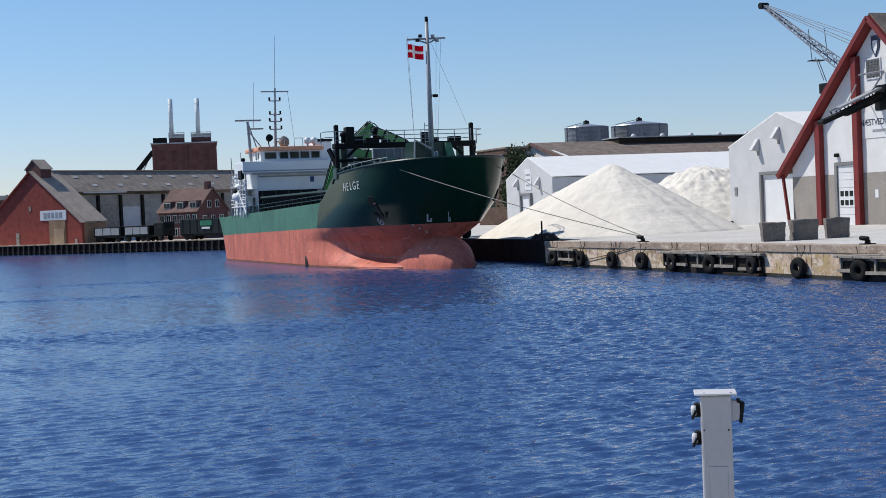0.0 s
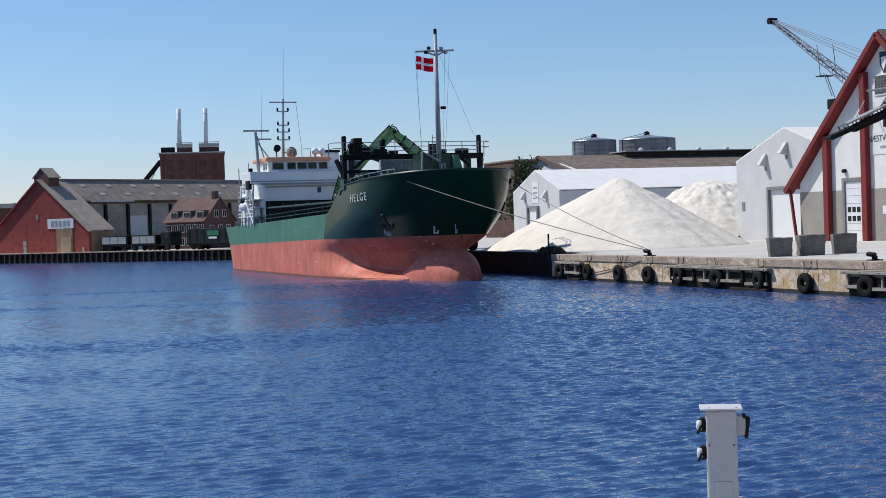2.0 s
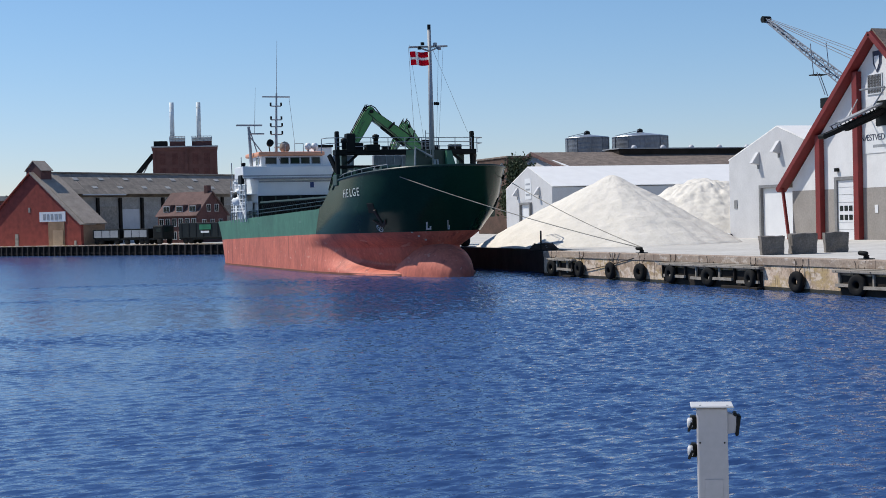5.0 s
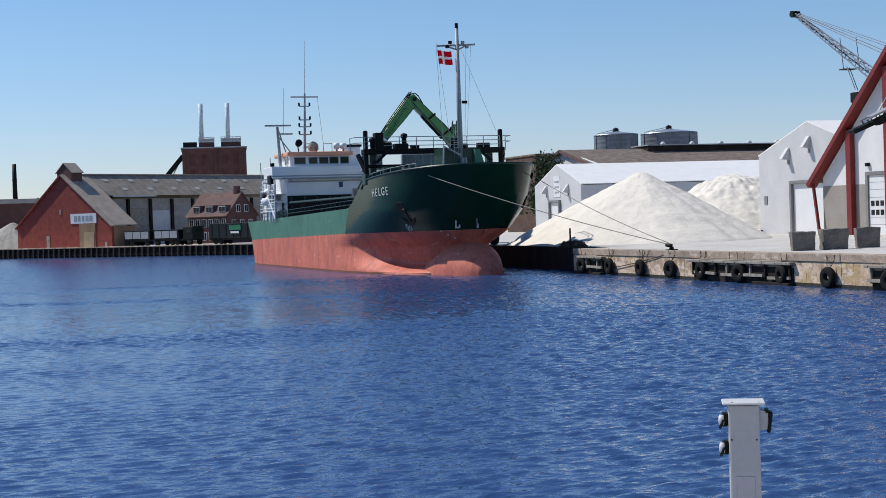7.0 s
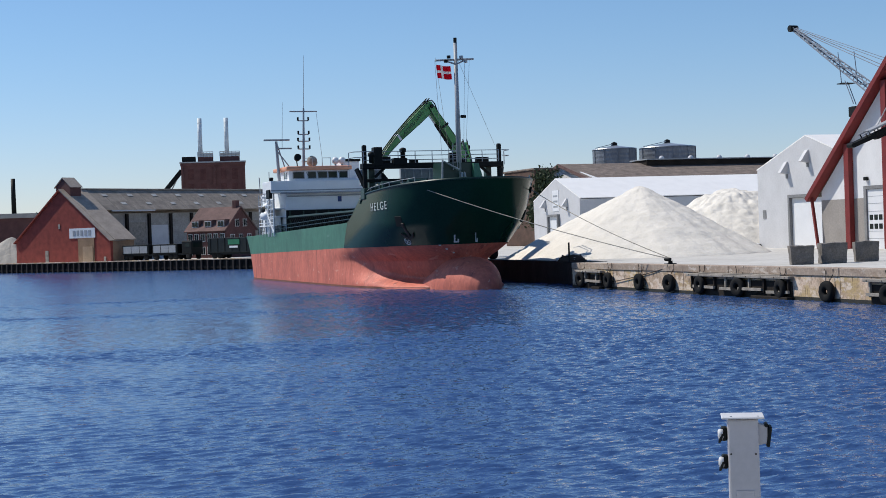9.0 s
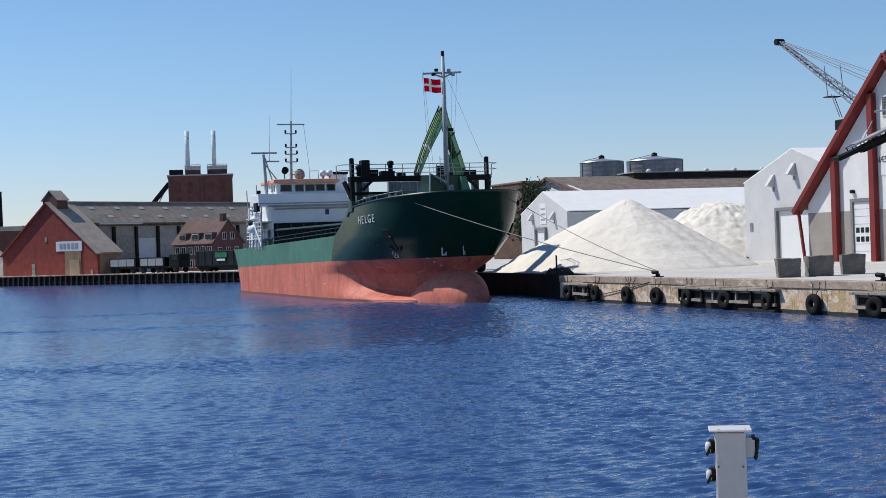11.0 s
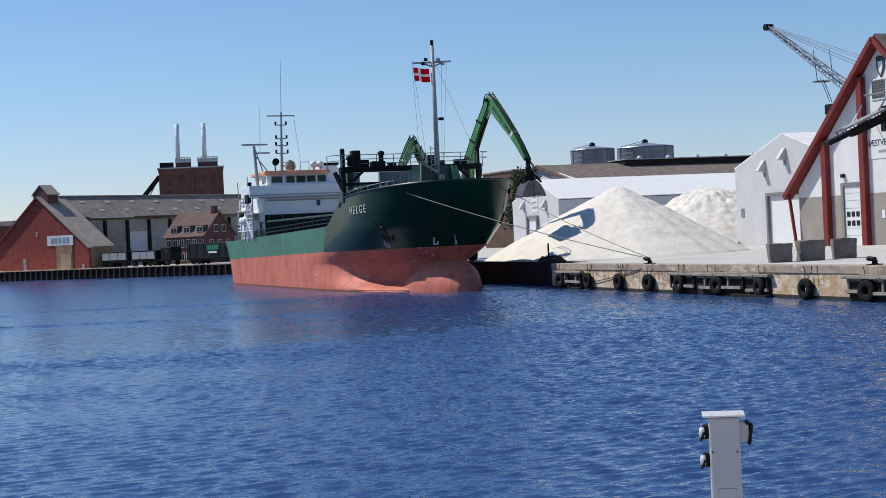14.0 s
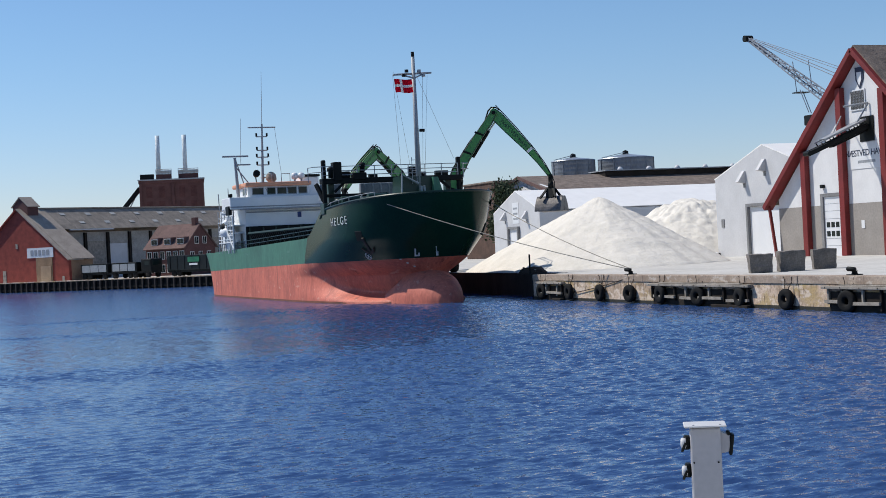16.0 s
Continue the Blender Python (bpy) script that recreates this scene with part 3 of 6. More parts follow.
for i in range(25):
    yy = 115.8 + i * 1.5
    part("stanchion", rodded((-5.85, yy, z_top(yy) - 0.05), (-5.85, yy, 6.1 - (yy - 115.6) / 36.4 * 0.7), 0.03, n=6), M_GREEN_DARK, ship)

# deckhouse and bridge
HY = 142.5
house = part("deckhouse", boxed((-5.0, HY, 4.36), (5.2, 154, 9.0), bevel=0.06), M_WHITE, ship, "white painted deckhouse")
part("house_base", boxed((-5.05, HY - 0.3, 4.37), (5.25, HY - 0.02, 7.1), bevel=0.05), M_BLACK, ship)
part("wing_bulwark", boxed((-6.6, HY - 0.5, 8.85), (6.4, HY + 3.4, 10.05), bevel=0.08), M_WHITE, ship)
part("deck_edge", boxed((-5.6, HY - 0.62, 8.75), (5.6, HY - 0.1, 8.9), bevel=0.03), M_GREY, ship)
part("wing_end", boxed((-6.75, HY - 0.2, 8.3), (-6.4, HY + 1.2, 9.2), bevel=0.05), M_BLACK, ship)
part("emblem", boxed((0.4, HY - 0.05, 7.85), (0.8, HY - 0.005, 8.4), bevel=0.01), mat("blue_emblem", (0.03, 0.06, 0.2)), ship)
wheel = part("wheelhouse", boxed((-4.55, HY + 0.3, 10.0), (1.75, HY + 5.5, 11.1), bevel=0.06), M_WHITE, ship)
part("wheelhouse_roof", boxed((-4.85, HY - 0.05, 11.1), (2.05, HY + 5.9, 11.52), bevel=0.12), M_ORANGE, ship, "salmon orange bridge roof edge")
for i, (a, b) in enumerate(((-4.1, -2.95), (-2.55, -1.7), (-1.5, -0.55), (-0.4, 0.5), (0.75, 1.6))):
    part("bridge_window", boxed((a, HY + 0.26, 10.3), (b, HY + 0.4, 10.95), bevel=0.05), M_GLASS, ship, "dark bridge window")
    part("window_frame", boxed((a - 0.06, HY + 0.27, 10.24), (b + 0.06, HY + 0.35, 11.01), bevel=0.05), M_GREY, ship)
part("side_window", boxed((-4.58, HY + 0.9, 10.3), (-4.45, HY + 2.4, 10.95), bevel=0.05), M_GLASS, ship)
part("funnel", boxed((1.9, HY + 3.2, 9.6), (3.8, HY + 6.2, 12.1), bevel=0.1), M_WHITE, ship, "white funnel casing")
part("funnel_top", boxed((1.85, HY + 3.1, 12.1), (3.9, HY + 6.3, 12.35), bevel=0.05), M_BLACK, ship)
# radar mast, signal mast, aerials
rm = part("radar_mast", rodded((-5.0, 145, 10.0), (-5.2, 145, 14.2), 0.17, 0.14), M_GREY, ship)
part("radar_stay", rodded((-3.9, 145, 11.6), (-5.1, 145, 13.2), 0.06), M_GREY, ship)
part("radar_stay", rodded((-4.4, 145, 11.6), (-5.1, 145, 13.9), 0.06), M_GREY, ship)
part("radar_scanner", boxed((-6.5, 144.85, 14.25), (-3.8, 145.1, 14.42), pose(0, 0, 0), 0.04), M_GREY, rm)
part("radar_scanner", boxed((-5.3, 144.9, 13.4), (-3.6, 145.1, 13.55), bevel=0.03), M_GREY, rm)
sm = part("signal_mast", rodded((-2.4, 145, 11.5), (-2.2, 145, 17.6), 0.16, 0.09), M_GREY, ship)
part("whip_aerial", rodded((-2.2, 145, 17.6), (-2.0, 145, 23.0), 0.035, 0.015, 5), M_GREY, sm)
part("whip_aerial", rodded((-4.6, 145, 13.5), (-4.4, 145, 18.2), 0.03, 0.015, 5), M_GREY, rm)
part("whip_aerial", rodded((-0.9, 145, 17.3), (-0.4, 145, 12.4), 0.02, 0.02, 5), M_GREY, sm)
part("yardarm", rodded((-3.7, 145, 17.25), (-0.8, 145, 17.25), 0.07), M_GREY, sm)
for z, w in ((16.3, 0.55), (14.9, 0.55), (14.2, 0.6), (13.4, 0.6)):
    part("lamp_bracket", rodded((-2.3 - w, 145, z), (-2.3 + w, 145, z), 0.06), M_GREY, sm)
    for s in (-1, 1):
        part("signal_lamp", rodded((-2.3 + s * w, 144.95, z + 0.02), (-2.3 + s * w, 144.95, z + 0.36), 0.1), M_BLACK, sm)
part("mast_platform", boxed((-2.5, 144.6, 12.05), (-1.2, 145.4, 12.15)), M_GREY, sm)
part("radar_dome", lathe([(0.35, 0), (0.55, 0.25), (0.5, 0.7), (0.3, 0.95), (0.02, 1.05)], 16, pose(-1.7, 144.2, 11.6)), M_TIMBER_PALE, ship, "weathered dome on the bridge roof", smooth=True)
for x in (0.55, 1.25):
    dm = part("satellite_dome", lathe([(0.18, 0), (0.32, 0.12), (0.36, 0.36), (0.27, 0.6), (0.05, 0.7)], 18, pose(x, 143.4, 11.75)), M_WHITE, ship, smooth=True)
    part("dome_foot", rodded((x, 143.4, 11.5), (x, 143.4, 11.8), 0.1), M_GREY, dm)
sl = part("searchlight", lathe([(0.1, 0), (0.32, 0.1), (0.36, 0.5), (0.3, 0.52)], 14, pose(-3.5, 143.4, 12.3, 70, 0, 0)), M_BLACK, ship, smooth=True)
part("searchlight_post", rodded((-3.4, 143.6, 11.5), (-3.5, 143.6, 12.3), 0.06), M_BLACK, sl)
for a, b in ((-2.9, -1.9), (-0.9, 0.0)):
    part("roof_rail", tube([(a, 143.2, 11.55), (a, 143.2, 12.35), (b, 143.2, 12.35), (b, 143.2, 11.55)], 0.04), M_GREY, ship)
for x in (-4.85, 1.85):
    part("roof_post", rodded((x, HY + 0.2, 10.0), (x, HY + 0.2, 11.1), 0.05), M_WHITE, ship)
for x in (-2.75, -1.6, -0.47, 0.62):
    part("window_wiper", rodded((x, HY + 0.22, 10.95), (x + 0.25, HY + 0.22, 10.45), 0.02, n=4), M_BLACK, ship)
part("house_block", boxed((3.6, HY - 0.25, 7.1), (5.5, HY + 0.02, 8.84), bevel=0.05), M_WHITE, ship)
part("front_trim", boxed((-4.9, HY - 0.16, 8.45), (3.55, HY - 0.004, 8.56), bevel=0.02), M_GREY, ship)
part("wing_trim", boxed((-6.62, HY - 0.53, 9.02), (6.42, HY - 0.505, 9.14)), M_GREY, ship)
for x in (-4.7, -3.3, -2.0, -0.7, 0.6, 1.9, 3.2, 4.6):
    part("base_rib", boxed((x - 0.06, HY - 0.42, 4.5), (x + 0.06, HY - 0.305, 7.0), bevel=0.02), M_GREEN_DARK, ship)
part("base_rail", rodded((-5.0, HY - 0.4, 6.3), (5.1, HY - 0.4, 6.3), 0.06), M_GREEN_DARK, ship)
part("wing_lamp", lathe([(0.08, 0), (0.2, 0.05), (0.22, 0.3), (0.12, 0.36)], 12, pose(-6.5, HY - 0.3, 10.05)), M_BLACK, ship, smooth=True)
part("wing_pole", rodded((-6.55, HY + 0.4, 10.0), (-6.55, HY + 0.4, 11.0), 0.04), M_GREY, ship)
# stairs, davit and rails beside the house
for z, x in ((5.6, -6.15), (6.5, -6.1), (7.3, -6.05)):
    part("side_platform", boxed((x - 0.1, 143.0, z - 0.06), (-5.0, 149.5, z + 0.04), bevel=0.02), M_WHITE, ship)
for k in range(9):
    part("stair_tread", boxed((-6.25, 143.0 + 0.34 * k, 5.0 + 0.26 * k), (-5.55, 143.3 + 0.34 * k, 5.06 + 0.26 * k)), M_GREY, ship)
for x in (-6.28, -5.52):
    part("stair_string", beam(bmesh.new(), (x, 142.9, 4.9), (x, 146.1, 7.3), 0.06, 0.2), M_WHITE, ship)
part("davit", tube([(-5.6, 146.0, 5.4), (-5.7, 146.0, 8.0), (-6.0, 146.0, 8.5), (-6.7, 146.0, 8.55)], 0.12, 8), M_WHITE, ship)
part("rescue_boat", lathe([(0.05, -1.5), (0.35, -1.2), (0.5, -0.4), (0.5, 0.6), (0.4, 1.3), (0.1, 1.5)], 16, pose(-6.05, 147.2, 6.7, 90, 0, 0)), M_WHITE, ship, "white covered rescue boat", smooth=True)
part("boat_cover", lathe([(0.1, -1.0), (0.42, -0.8), (0.48, 0.5), (0.1, 0.9)], 14, pose(-6.05, 147.1, 7.25, 90, 0, 0)), M_BLACK, ship, smooth=True)
for yy in (143.0, 144.2, 145.4):
    part("white_post", rodded((-6.2, yy, 4.5), (-6.2, yy, 8.2), 0.07), M_WHITE, ship)
for z in (5.9, 6.3, 6.8, 7.7):
    part("white_rail", tube([(-6.22, 142.9, z), (-6.22, 149.5, z)], 0.045), M_WHITE, ship)
part("stern_light_mast", rodded((-6.7, 146.5, 8.9), (-6.75, 146.5, 10.6), 0.05), M_GREY, ship)
part("side_stair", boxed((-5.9, 144.0, 4.6), (-5.2, 148.0, 6.6), bevel=0.1), M_WHITE, ship, "white side shelter below the bridge wing")
for z in (7.4, 7.9, 8.4):
    part("side_rail", tube([(-6.0, 143.2, z - 0.2), (-6.0, 150.5, z - 0.2)], 0.04), M_GREY, ship)
for yy in (143.5, 145.5, 147.5, 149, 150.4):
    part("side_post", rodded((-6.0, yy, 4.5), (-6.0, yy, 8.9), 0.06), M_GREY, ship)
raft = part("life_raft", lathe([(0.1, -0.75), (0.36, -0.7), (0.4, 0), (0.36, 0.7), (0.1, 0.75)], 16, pose(-5.9, 147, 7.6, 90, 0, 0)), M_WHITE, ship, "white life raft canister", smooth=True)

# forecastle gear: gantry, rails, mast, fittings
for s in (-1, 1):
    part("gantry_post", boxed((s * 5.85 - 0.18, 111.8, 7.2), (s * 5.85 + 0.18, 112.18, 11.6), bevel=0.11), M_BLACK, ship)
    part("gantry_post", boxed((s * 5.1 - 0.25, 112.5, 7.2), (s * 5.1 + 0.25, 113.1, 10.1), bevel=0.05), M_GREEN_DARK, ship)
    part("gantry_brace", beam(bmesh.new(), (s * 5.0, 112, 9.0), (s * 4.2, 112, 9.7), 0.2, 0.2), M_BLACK, ship)
part("gantry_beam", boxed((-6.1, 111.6, 9.66), (6.1, 112.5, 10.1), bevel=0.05), M_BLACK, ship)
part("gantry_low_beam", boxed((-5.9, 112.2, 8.6), (-0.4, 112.6, 8.85), bevel=0.04), M_BLACK, ship)
part("gantry_low_beam", boxed((3.0, 112.2, 8.4), (5.9, 112.6, 8.62), bevel=0.04), M_BLACK, ship)
for z in (10.35, 10.7, 11.05):
    part("gantry_rail", tube([(-6.0, 111.7, z), (5.7, 111.7, z)], 0.035), M_GREY, ship)
for i in range(9):
    x = -6.0 + i * 11.7 / 8
    part("rail_post", rodded((x, 111.7, 10.05), (x, 111.7, 11.08), 0.035, n=6), M_GREY, ship)
part("winch_box", boxed((-5.15, 111.5, 9.85), (-4.45, 112.3, 11.4), bevel=0.06), M_BLACK, ship)
part("winch_box", boxed((-3.5, 111.5, 9.9), (-2.35, 112.3, 10.5), bevel=0.06), M_BLACK, ship)
part("ventilator", lathe([(0.2, 0), (0.2, 0.5), (0.28, 0.55), (0.28, 0.8), (0.1, 0.9)], 14, pose(-2.6, 111.9, 10.45)), M_BLACK, ship, smooth=True)
part("ventilator", lathe([(0.2, 0), (0.2, 0.5), (0.28, 0.55), (0.28, 0.8), (0.1, 0.9)], 14, pose(-5.5, 111.2, 10.1)), M_BLACK, ship, smooth=True)
part("hatch_panel", boxed((-5.5, 114.4, 8.4), (-3.7, 114.8, 9.75), bevel=0.04), M_GREY, ship, "grey stowed hatch panel")
part("hatch_panel", boxed((-2.0, 114.4, 8.4), (1.2, 114.8, 9.75), bevel=0.04), M_GREY, ship, "grey stowed hatch panel")
for x in (-5.2, -4.6, -4.0, -1.6, -0.9, -0.2, 0.5, 1.0):
    part("panel_rib", boxed((x - 0.05, 114.3, 8.42), (x + 0.05, 114.395, 9.72), bevel=0.01), M_GALV, ship)
part("mast_house", prism([(-1.3, 7.2), (1.9, 7.2), (1.6, 9.75), (-1.1, 9.85)], 2.2, "y"), M_GREEN_DARK, ship, at=pose(0, 106.6, 0))
part("mast_house_side", prism([(1.35, 7.2), (2.5, 7.2), (1.75, 9.7), (1.35, 9.7)], 1.6, "y"), M_GREEN_HULL, ship, at=pose(0, 106.2, 0))
part("frame_leg", tube([(-1.35, 106.2, 8.0), (-1.25, 106.2, 9.95), (0.1, 106.2, 9.2)], 0.1), M_GREY, ship)
part("frame_leg", tube([(0.25, 106.0, 8.0), (0.3, 106.1, 9.0), (0.5, 106.1, 9.0), (0.6, 106.0, 8.0)], 0.1), M_GREY, ship)
fm = part("foremast", rodded((0.35, 106.8, 7.2), (0.35, 106.8, 19.2), 0.24, 0.14, 14), M_GREY, ship, "pale grey steel foremast", smooth=True)
part("mast_cap", rodded((0.35, 106.8, 19.0), (0.35, 106.8, 19.6), 0.14), M_BLACK, fm)
part("crosstree", rodded((-1.35, 106.8, 17.8), (1.85, 106.8, 17.95), 0.08), M_GREY, fm)
part("crosstree_strut", tube([(-0.7, 106.7, 17.8), (0.35, 106.7, 17.5), (1.2, 106.7, 17.9)], 0.07), M_GREY, fm)
for x, z in ((-0.55, 17.62), (1.1, 17.62), (-0.3, 17.95), (0.75, 17.95)):
    part("mast_lamp", rodded((x, 106.6, z), (x, 106.6, z + 0.22), 0.16), M_BLACK if x < 0 else M_GREY, fm)
part("mast_lamp", rodded((0.55, 106.6, 13.4), (0.95, 106.6, 13.4), 0.12), M_BLACK, fm)
for a, b in (((-1.4, 106.8, 17.8), (-0.8, 107.5, 10)), ((1.1, 106.8, 17.8), (1.0, 107.5, 10)), ((1.5, 106.8, 17.9), (1.2, 107.5, 10.4)), ((0.3, 106.8, 18.4), (5.5, 112, 11.5))):
    part("stay_wire", rodded(a, b, 0.014, n=4), M_GREY, fm)
# small gear on the gantry and round the mast foot
for x, w, h in ((-4.1, 0.5, 0.55), (-1.6, 0.35, 0.3), (1.9, 0.4, 0.8), (2.7, 0.3, 0.35), (4.4, 0.55, 0.4)):
    part("deck_locker", boxed((x - w, 112.0, 10.1), (x + w, 112.45, 10.1 + h), bevel=0.05), M_BLACK, ship)
for s in (-1, 1):
    part("wing_rail", tube([(s * 6.0, 111.7, 11.05), (s * 6.75, 112.0, 11.05), (s * 6.8, 113.2, 11.05), (s * 6.8, 113.2, 9.9)], 0.04), M_GREY, ship)
    part("wing_rail", tube([(s * 6.0, 111.7, 10.6), (s * 6.75, 112.0, 10.6), (s * 6.8, 113.2, 10.6)], 0.035), M_GREY, ship)
    part("gantry_knee", beam(bmesh.new(), (s * 5.9, 112.0, 8.3), (s * 6.35, 112.6, 9.7), 0.25, 0.3), M_BLACK, ship)
    part("gantry_foot", boxed((s * 5.75 - 0.35, 111.5, 7.2), (s * 5.75 + 0.35, 112.6, 8.1), bevel=0.08), M_GREEN_DARK, ship)
for k in range(5):
    part("ladder_rung", rodded((-0.25, 106.55, 9.4 + 0.42 * k), (0.1, 106.55, 9.4 + 0.42 * k), 0.025, n=5), M_GREY, fm)
for x in (-0.26, 0.11):
    part("ladder_rail", rodded((x, 106.55, 9.2), (x, 106.55, 11.3), 0.03, n=5), M_GREY, fm)
for x, yy, z, w, h in ((-5.2, 110.2, 7.9, 0.5, 0.5), (-4.0, 107.6, 8.0, 0.35, 0.35), (-2.9, 104.6, 8.05, 0.4, 0.3), (2.7, 104.4, 8.0, 0.45, 0.4), (4.3, 107.0, 7.95, 0.5, 0.45), (5.2, 110.0, 7.9, 0.5, 0.7)):
    part("deck_fitting", lathe([(w * 0.5, -0.8), (w * 0.5, 0.0), (w * 0.8, 0.06), (w * 0.8, h * 0.8), (w * 0.4, h)], 12, pose(x, yy, z)), M_GREEN_DARK, ship, smooth=True)
# forward rails and mooring fittings
for s in (-1, 1):
    pts = [(s * (half(yy, 7.9) - 0.15), yy, z_top(yy) + 0.42) for yy in (112.5, 110.5, 108.5, 106.5, 104.5, 103)]
    part("bow_rail", tube(pts, 0.032), M_GREY, ship)
    for x, yy, z in pts:
        part("bow_rail_post", rodded((x, yy, z - 0.45), (x, yy, z + 0.02), 0.032, n=6), M_GREY, ship)
for x, yy in ((-3.6, 105.6), (3.8, 106), (-4.5, 109.5), (4.6, 109.5)):
    w = part("windlass", boxed((x - 0.6, yy - 0.4, 7.2), (x + 0.6, yy + 0.4, 8.35), bevel=0.15), M_BLACK, ship)
    part("drum", rodded((x - 0.75, yy, 8.2), (x + 0.75, yy, 8.2), 0.35, n=14), M_GREEN_DARK, w)


def on_hull(x_side, yy, z, out=0.02):
    """A pose on the ship's side: local x runs along the plating towards the viewer's right, z up it, y inwards."""
    s = x_side
    p = Vector((s * half(yy, z), yy, z))
    a = Vector((s * half(yy - 0.05, z), yy - 0.05, z)) - Vector((s * half(yy + 0.05, z), yy + 0.05, z))
    u = Vector((s * half(yy, z + 0.05), yy, z + 0.05)) - Vector((s * half(yy, z - 0.05), yy, z - 0.05))
    a = (a if s < 0 else -a).normalized()
    n = a.cross(u.normalized()).normalized()
    up = n.cross(a)
    m = Matrix((a, -n, up)).transposed().to_4x4()
    m.translation = p + n * out
    return m


def lettering(name, text, size, material, parent, m, depth=0.012, spacing=1.0):
    """Raised lettering as a mesh; its plane is local x, z."""
    cu = bpy.data.curves.new(name, "FONT")
    cu.body, cu.size, cu.extrude, cu.align_x, cu.align_y, cu.space_character = text, size, depth, "CENTER", "CENTER", spacing
    tmp = new(name + "_tmp", cu)
    bpy.context.view_layer.update()
    me = bpy.data.meshes.new_from_object(tmp.evaluated_get(bpy.context.evaluated_depsgraph_get()))
    bpy.data.objects.remove(tmp)
    ob = new(name, me)
    me.materials.clear()
    me.materials.append(material)
    ob.parent = parent
    ob.matrix_basis = m @ pose(0, 0, 0, 90, 0, 0)
    return ob


M_LETTER = mat("white_lettering", (0.62, 0.64, 0.62), 0.6, var=0.08)
M_LETTER_DARK = mat("dark_blue_lettering", (0.03, 0.04, 0.08), 0.6)
for i, ch in enumerate("HELGE"):
    lettering("letter", ch, 0.9, M_LETTER, ship, on_hull(-1, 109.9 - i * 0.7, 6.5 + 0.02 * i, 0.03))
# anchor recess, marks, fairleads, rust
part("anchor_pocket", boxed((-0.42, 0.0, -0.4), (0.42, 0.5, 0.4), bevel=0.02), M_BLACK, ship, at=on_hull(-1, 105.7, 5.3, 0.02))
anchor = part("anchor", boxed((-0.14, -0.1, -0.9), (0.14, 0.06, 0.5), bevel=0.05), M_CHAIN, ship, "rusty bow anchor", at=on_hull(-1, 105.4, 4.75, -0.02))
part("fluke", prism([(-0.7, -0.5), (0, -0.95), (0.7, -0.5), (0.45, -0.95), (0, -1.2), (-0.45, -0.95)], 0.16, "y"), M_CHAIN, anchor, at=pose(0, -0.15, 0.1))
part("anchor_pocket", boxed((-0.5, -0.02, -0.5), (0.5, 0.4, 0.5), bevel=0.03), M_BLACK, ship, at=on_hull(1, 104.3, 5.4, 0.05))
for yy, z in ((103.0, 7.45), (104.0, 7.4)):
    part("fairlead", lathe([(0.1, 0), (0.2, 0.02), (0.24, 0.1), (0.2, 0.14), (0.1, 0.14)], 16, pose(0, 0.05, 0, 90, 0, 0)), M_BLACK, ship, at=on_hull(1, yy, z, 0.04), smooth=True)
M_MARK = M_LETTER


def tick_marks():
    """Draught ticks, a bulb symbol and a thruster mark near the stem."""
    for s, yy in ((-1, 103.35), (-1, 102.75)):
        bm = bmesh.new()
        box(bm, (-0.06, -0.012, -0.1), (0.06, 0.012, 0.5))
        box(bm, (-0.06, -0.012, -0.22), (0.34, 0.012, -0.1))
        box(bm, (0.22, -0.012, -0.1), (0.34, 0.012, 0.1))
        part("bulb_mark", bm, M_MARK, ship, at=on_hull(s, yy, 3.75, 0.03))
    for k in range(3):
        part("draught_mark", boxed((-0.08, -0.01, 0), (0.08, 0.01, 0.13)), M_MARK, ship, at=on_hull(-1, 104.2, 2.75 + 0.3 * k, 0.03))
    bm = bmesh.new()
    for k in range(16):
        a, b = 2 * math.pi * k / 16, 2 * math.pi * (k + 1) / 16
        rod(bm, (0.3 * math.cos(a), 0, 0.3 * math.sin(a)), (0.3 * math.cos(b), 0, 0.3 * math.sin(b)), 0.035, n=4)
    rod(bm, (-0.22, 0, -0.22), (0.22, 0, 0.22), 0.035, n=4)
    rod(bm, (-0.22, 0, 0.22), (0.22, 0, -0.22), 0.035, n=4)
    part("thruster_mark", bm, M_MARK, ship, at=on_hull(-1, 106.2, 3.75, 0.03))


tick_marks()
part("waterline_stripe", hull_shell(lambda v: -0.1, lambda v: 0.16, 1, -0.012, half=low_half), mat("waterline_grime", (0.24, 0.085, 0.045), 0.7, var=0.2), ship)

# flag of red cloth with a white cross, on its halyard
flag = thing("flag", pose(SX - 1.3, 106.8, 17.45, 0, 0, 10), "red flag with a white cross flying from the foremast", "flag")


def flag_bm(u0, u1, v0, v1):
    bm = bmesh.new()
    n = 10
    rows = []
    for j in range(2):
        v = (v0, v1)[j]
        rows.append([bm.verts.new((u, 0.1 * math.sin(u * 4.5) * u, v - 0.10 * u + 0.04 * math.sin(u * 5))) for u in [u0 + (u1 - u0) * i / n for i in range(n + 1)]])
    for i in range(n):
        bm.faces.new((rows[0][i], rows[0][i + 1], rows[1][i + 1], rows[1][i]))
    ex = bmesh.ops.extrude_face_region(bm, geom=bm.faces[:])
    for g in ex["geom"]:
        if isinstance(g, bmesh.types.BMVert):
            g.co.y += 0.012
    return bm


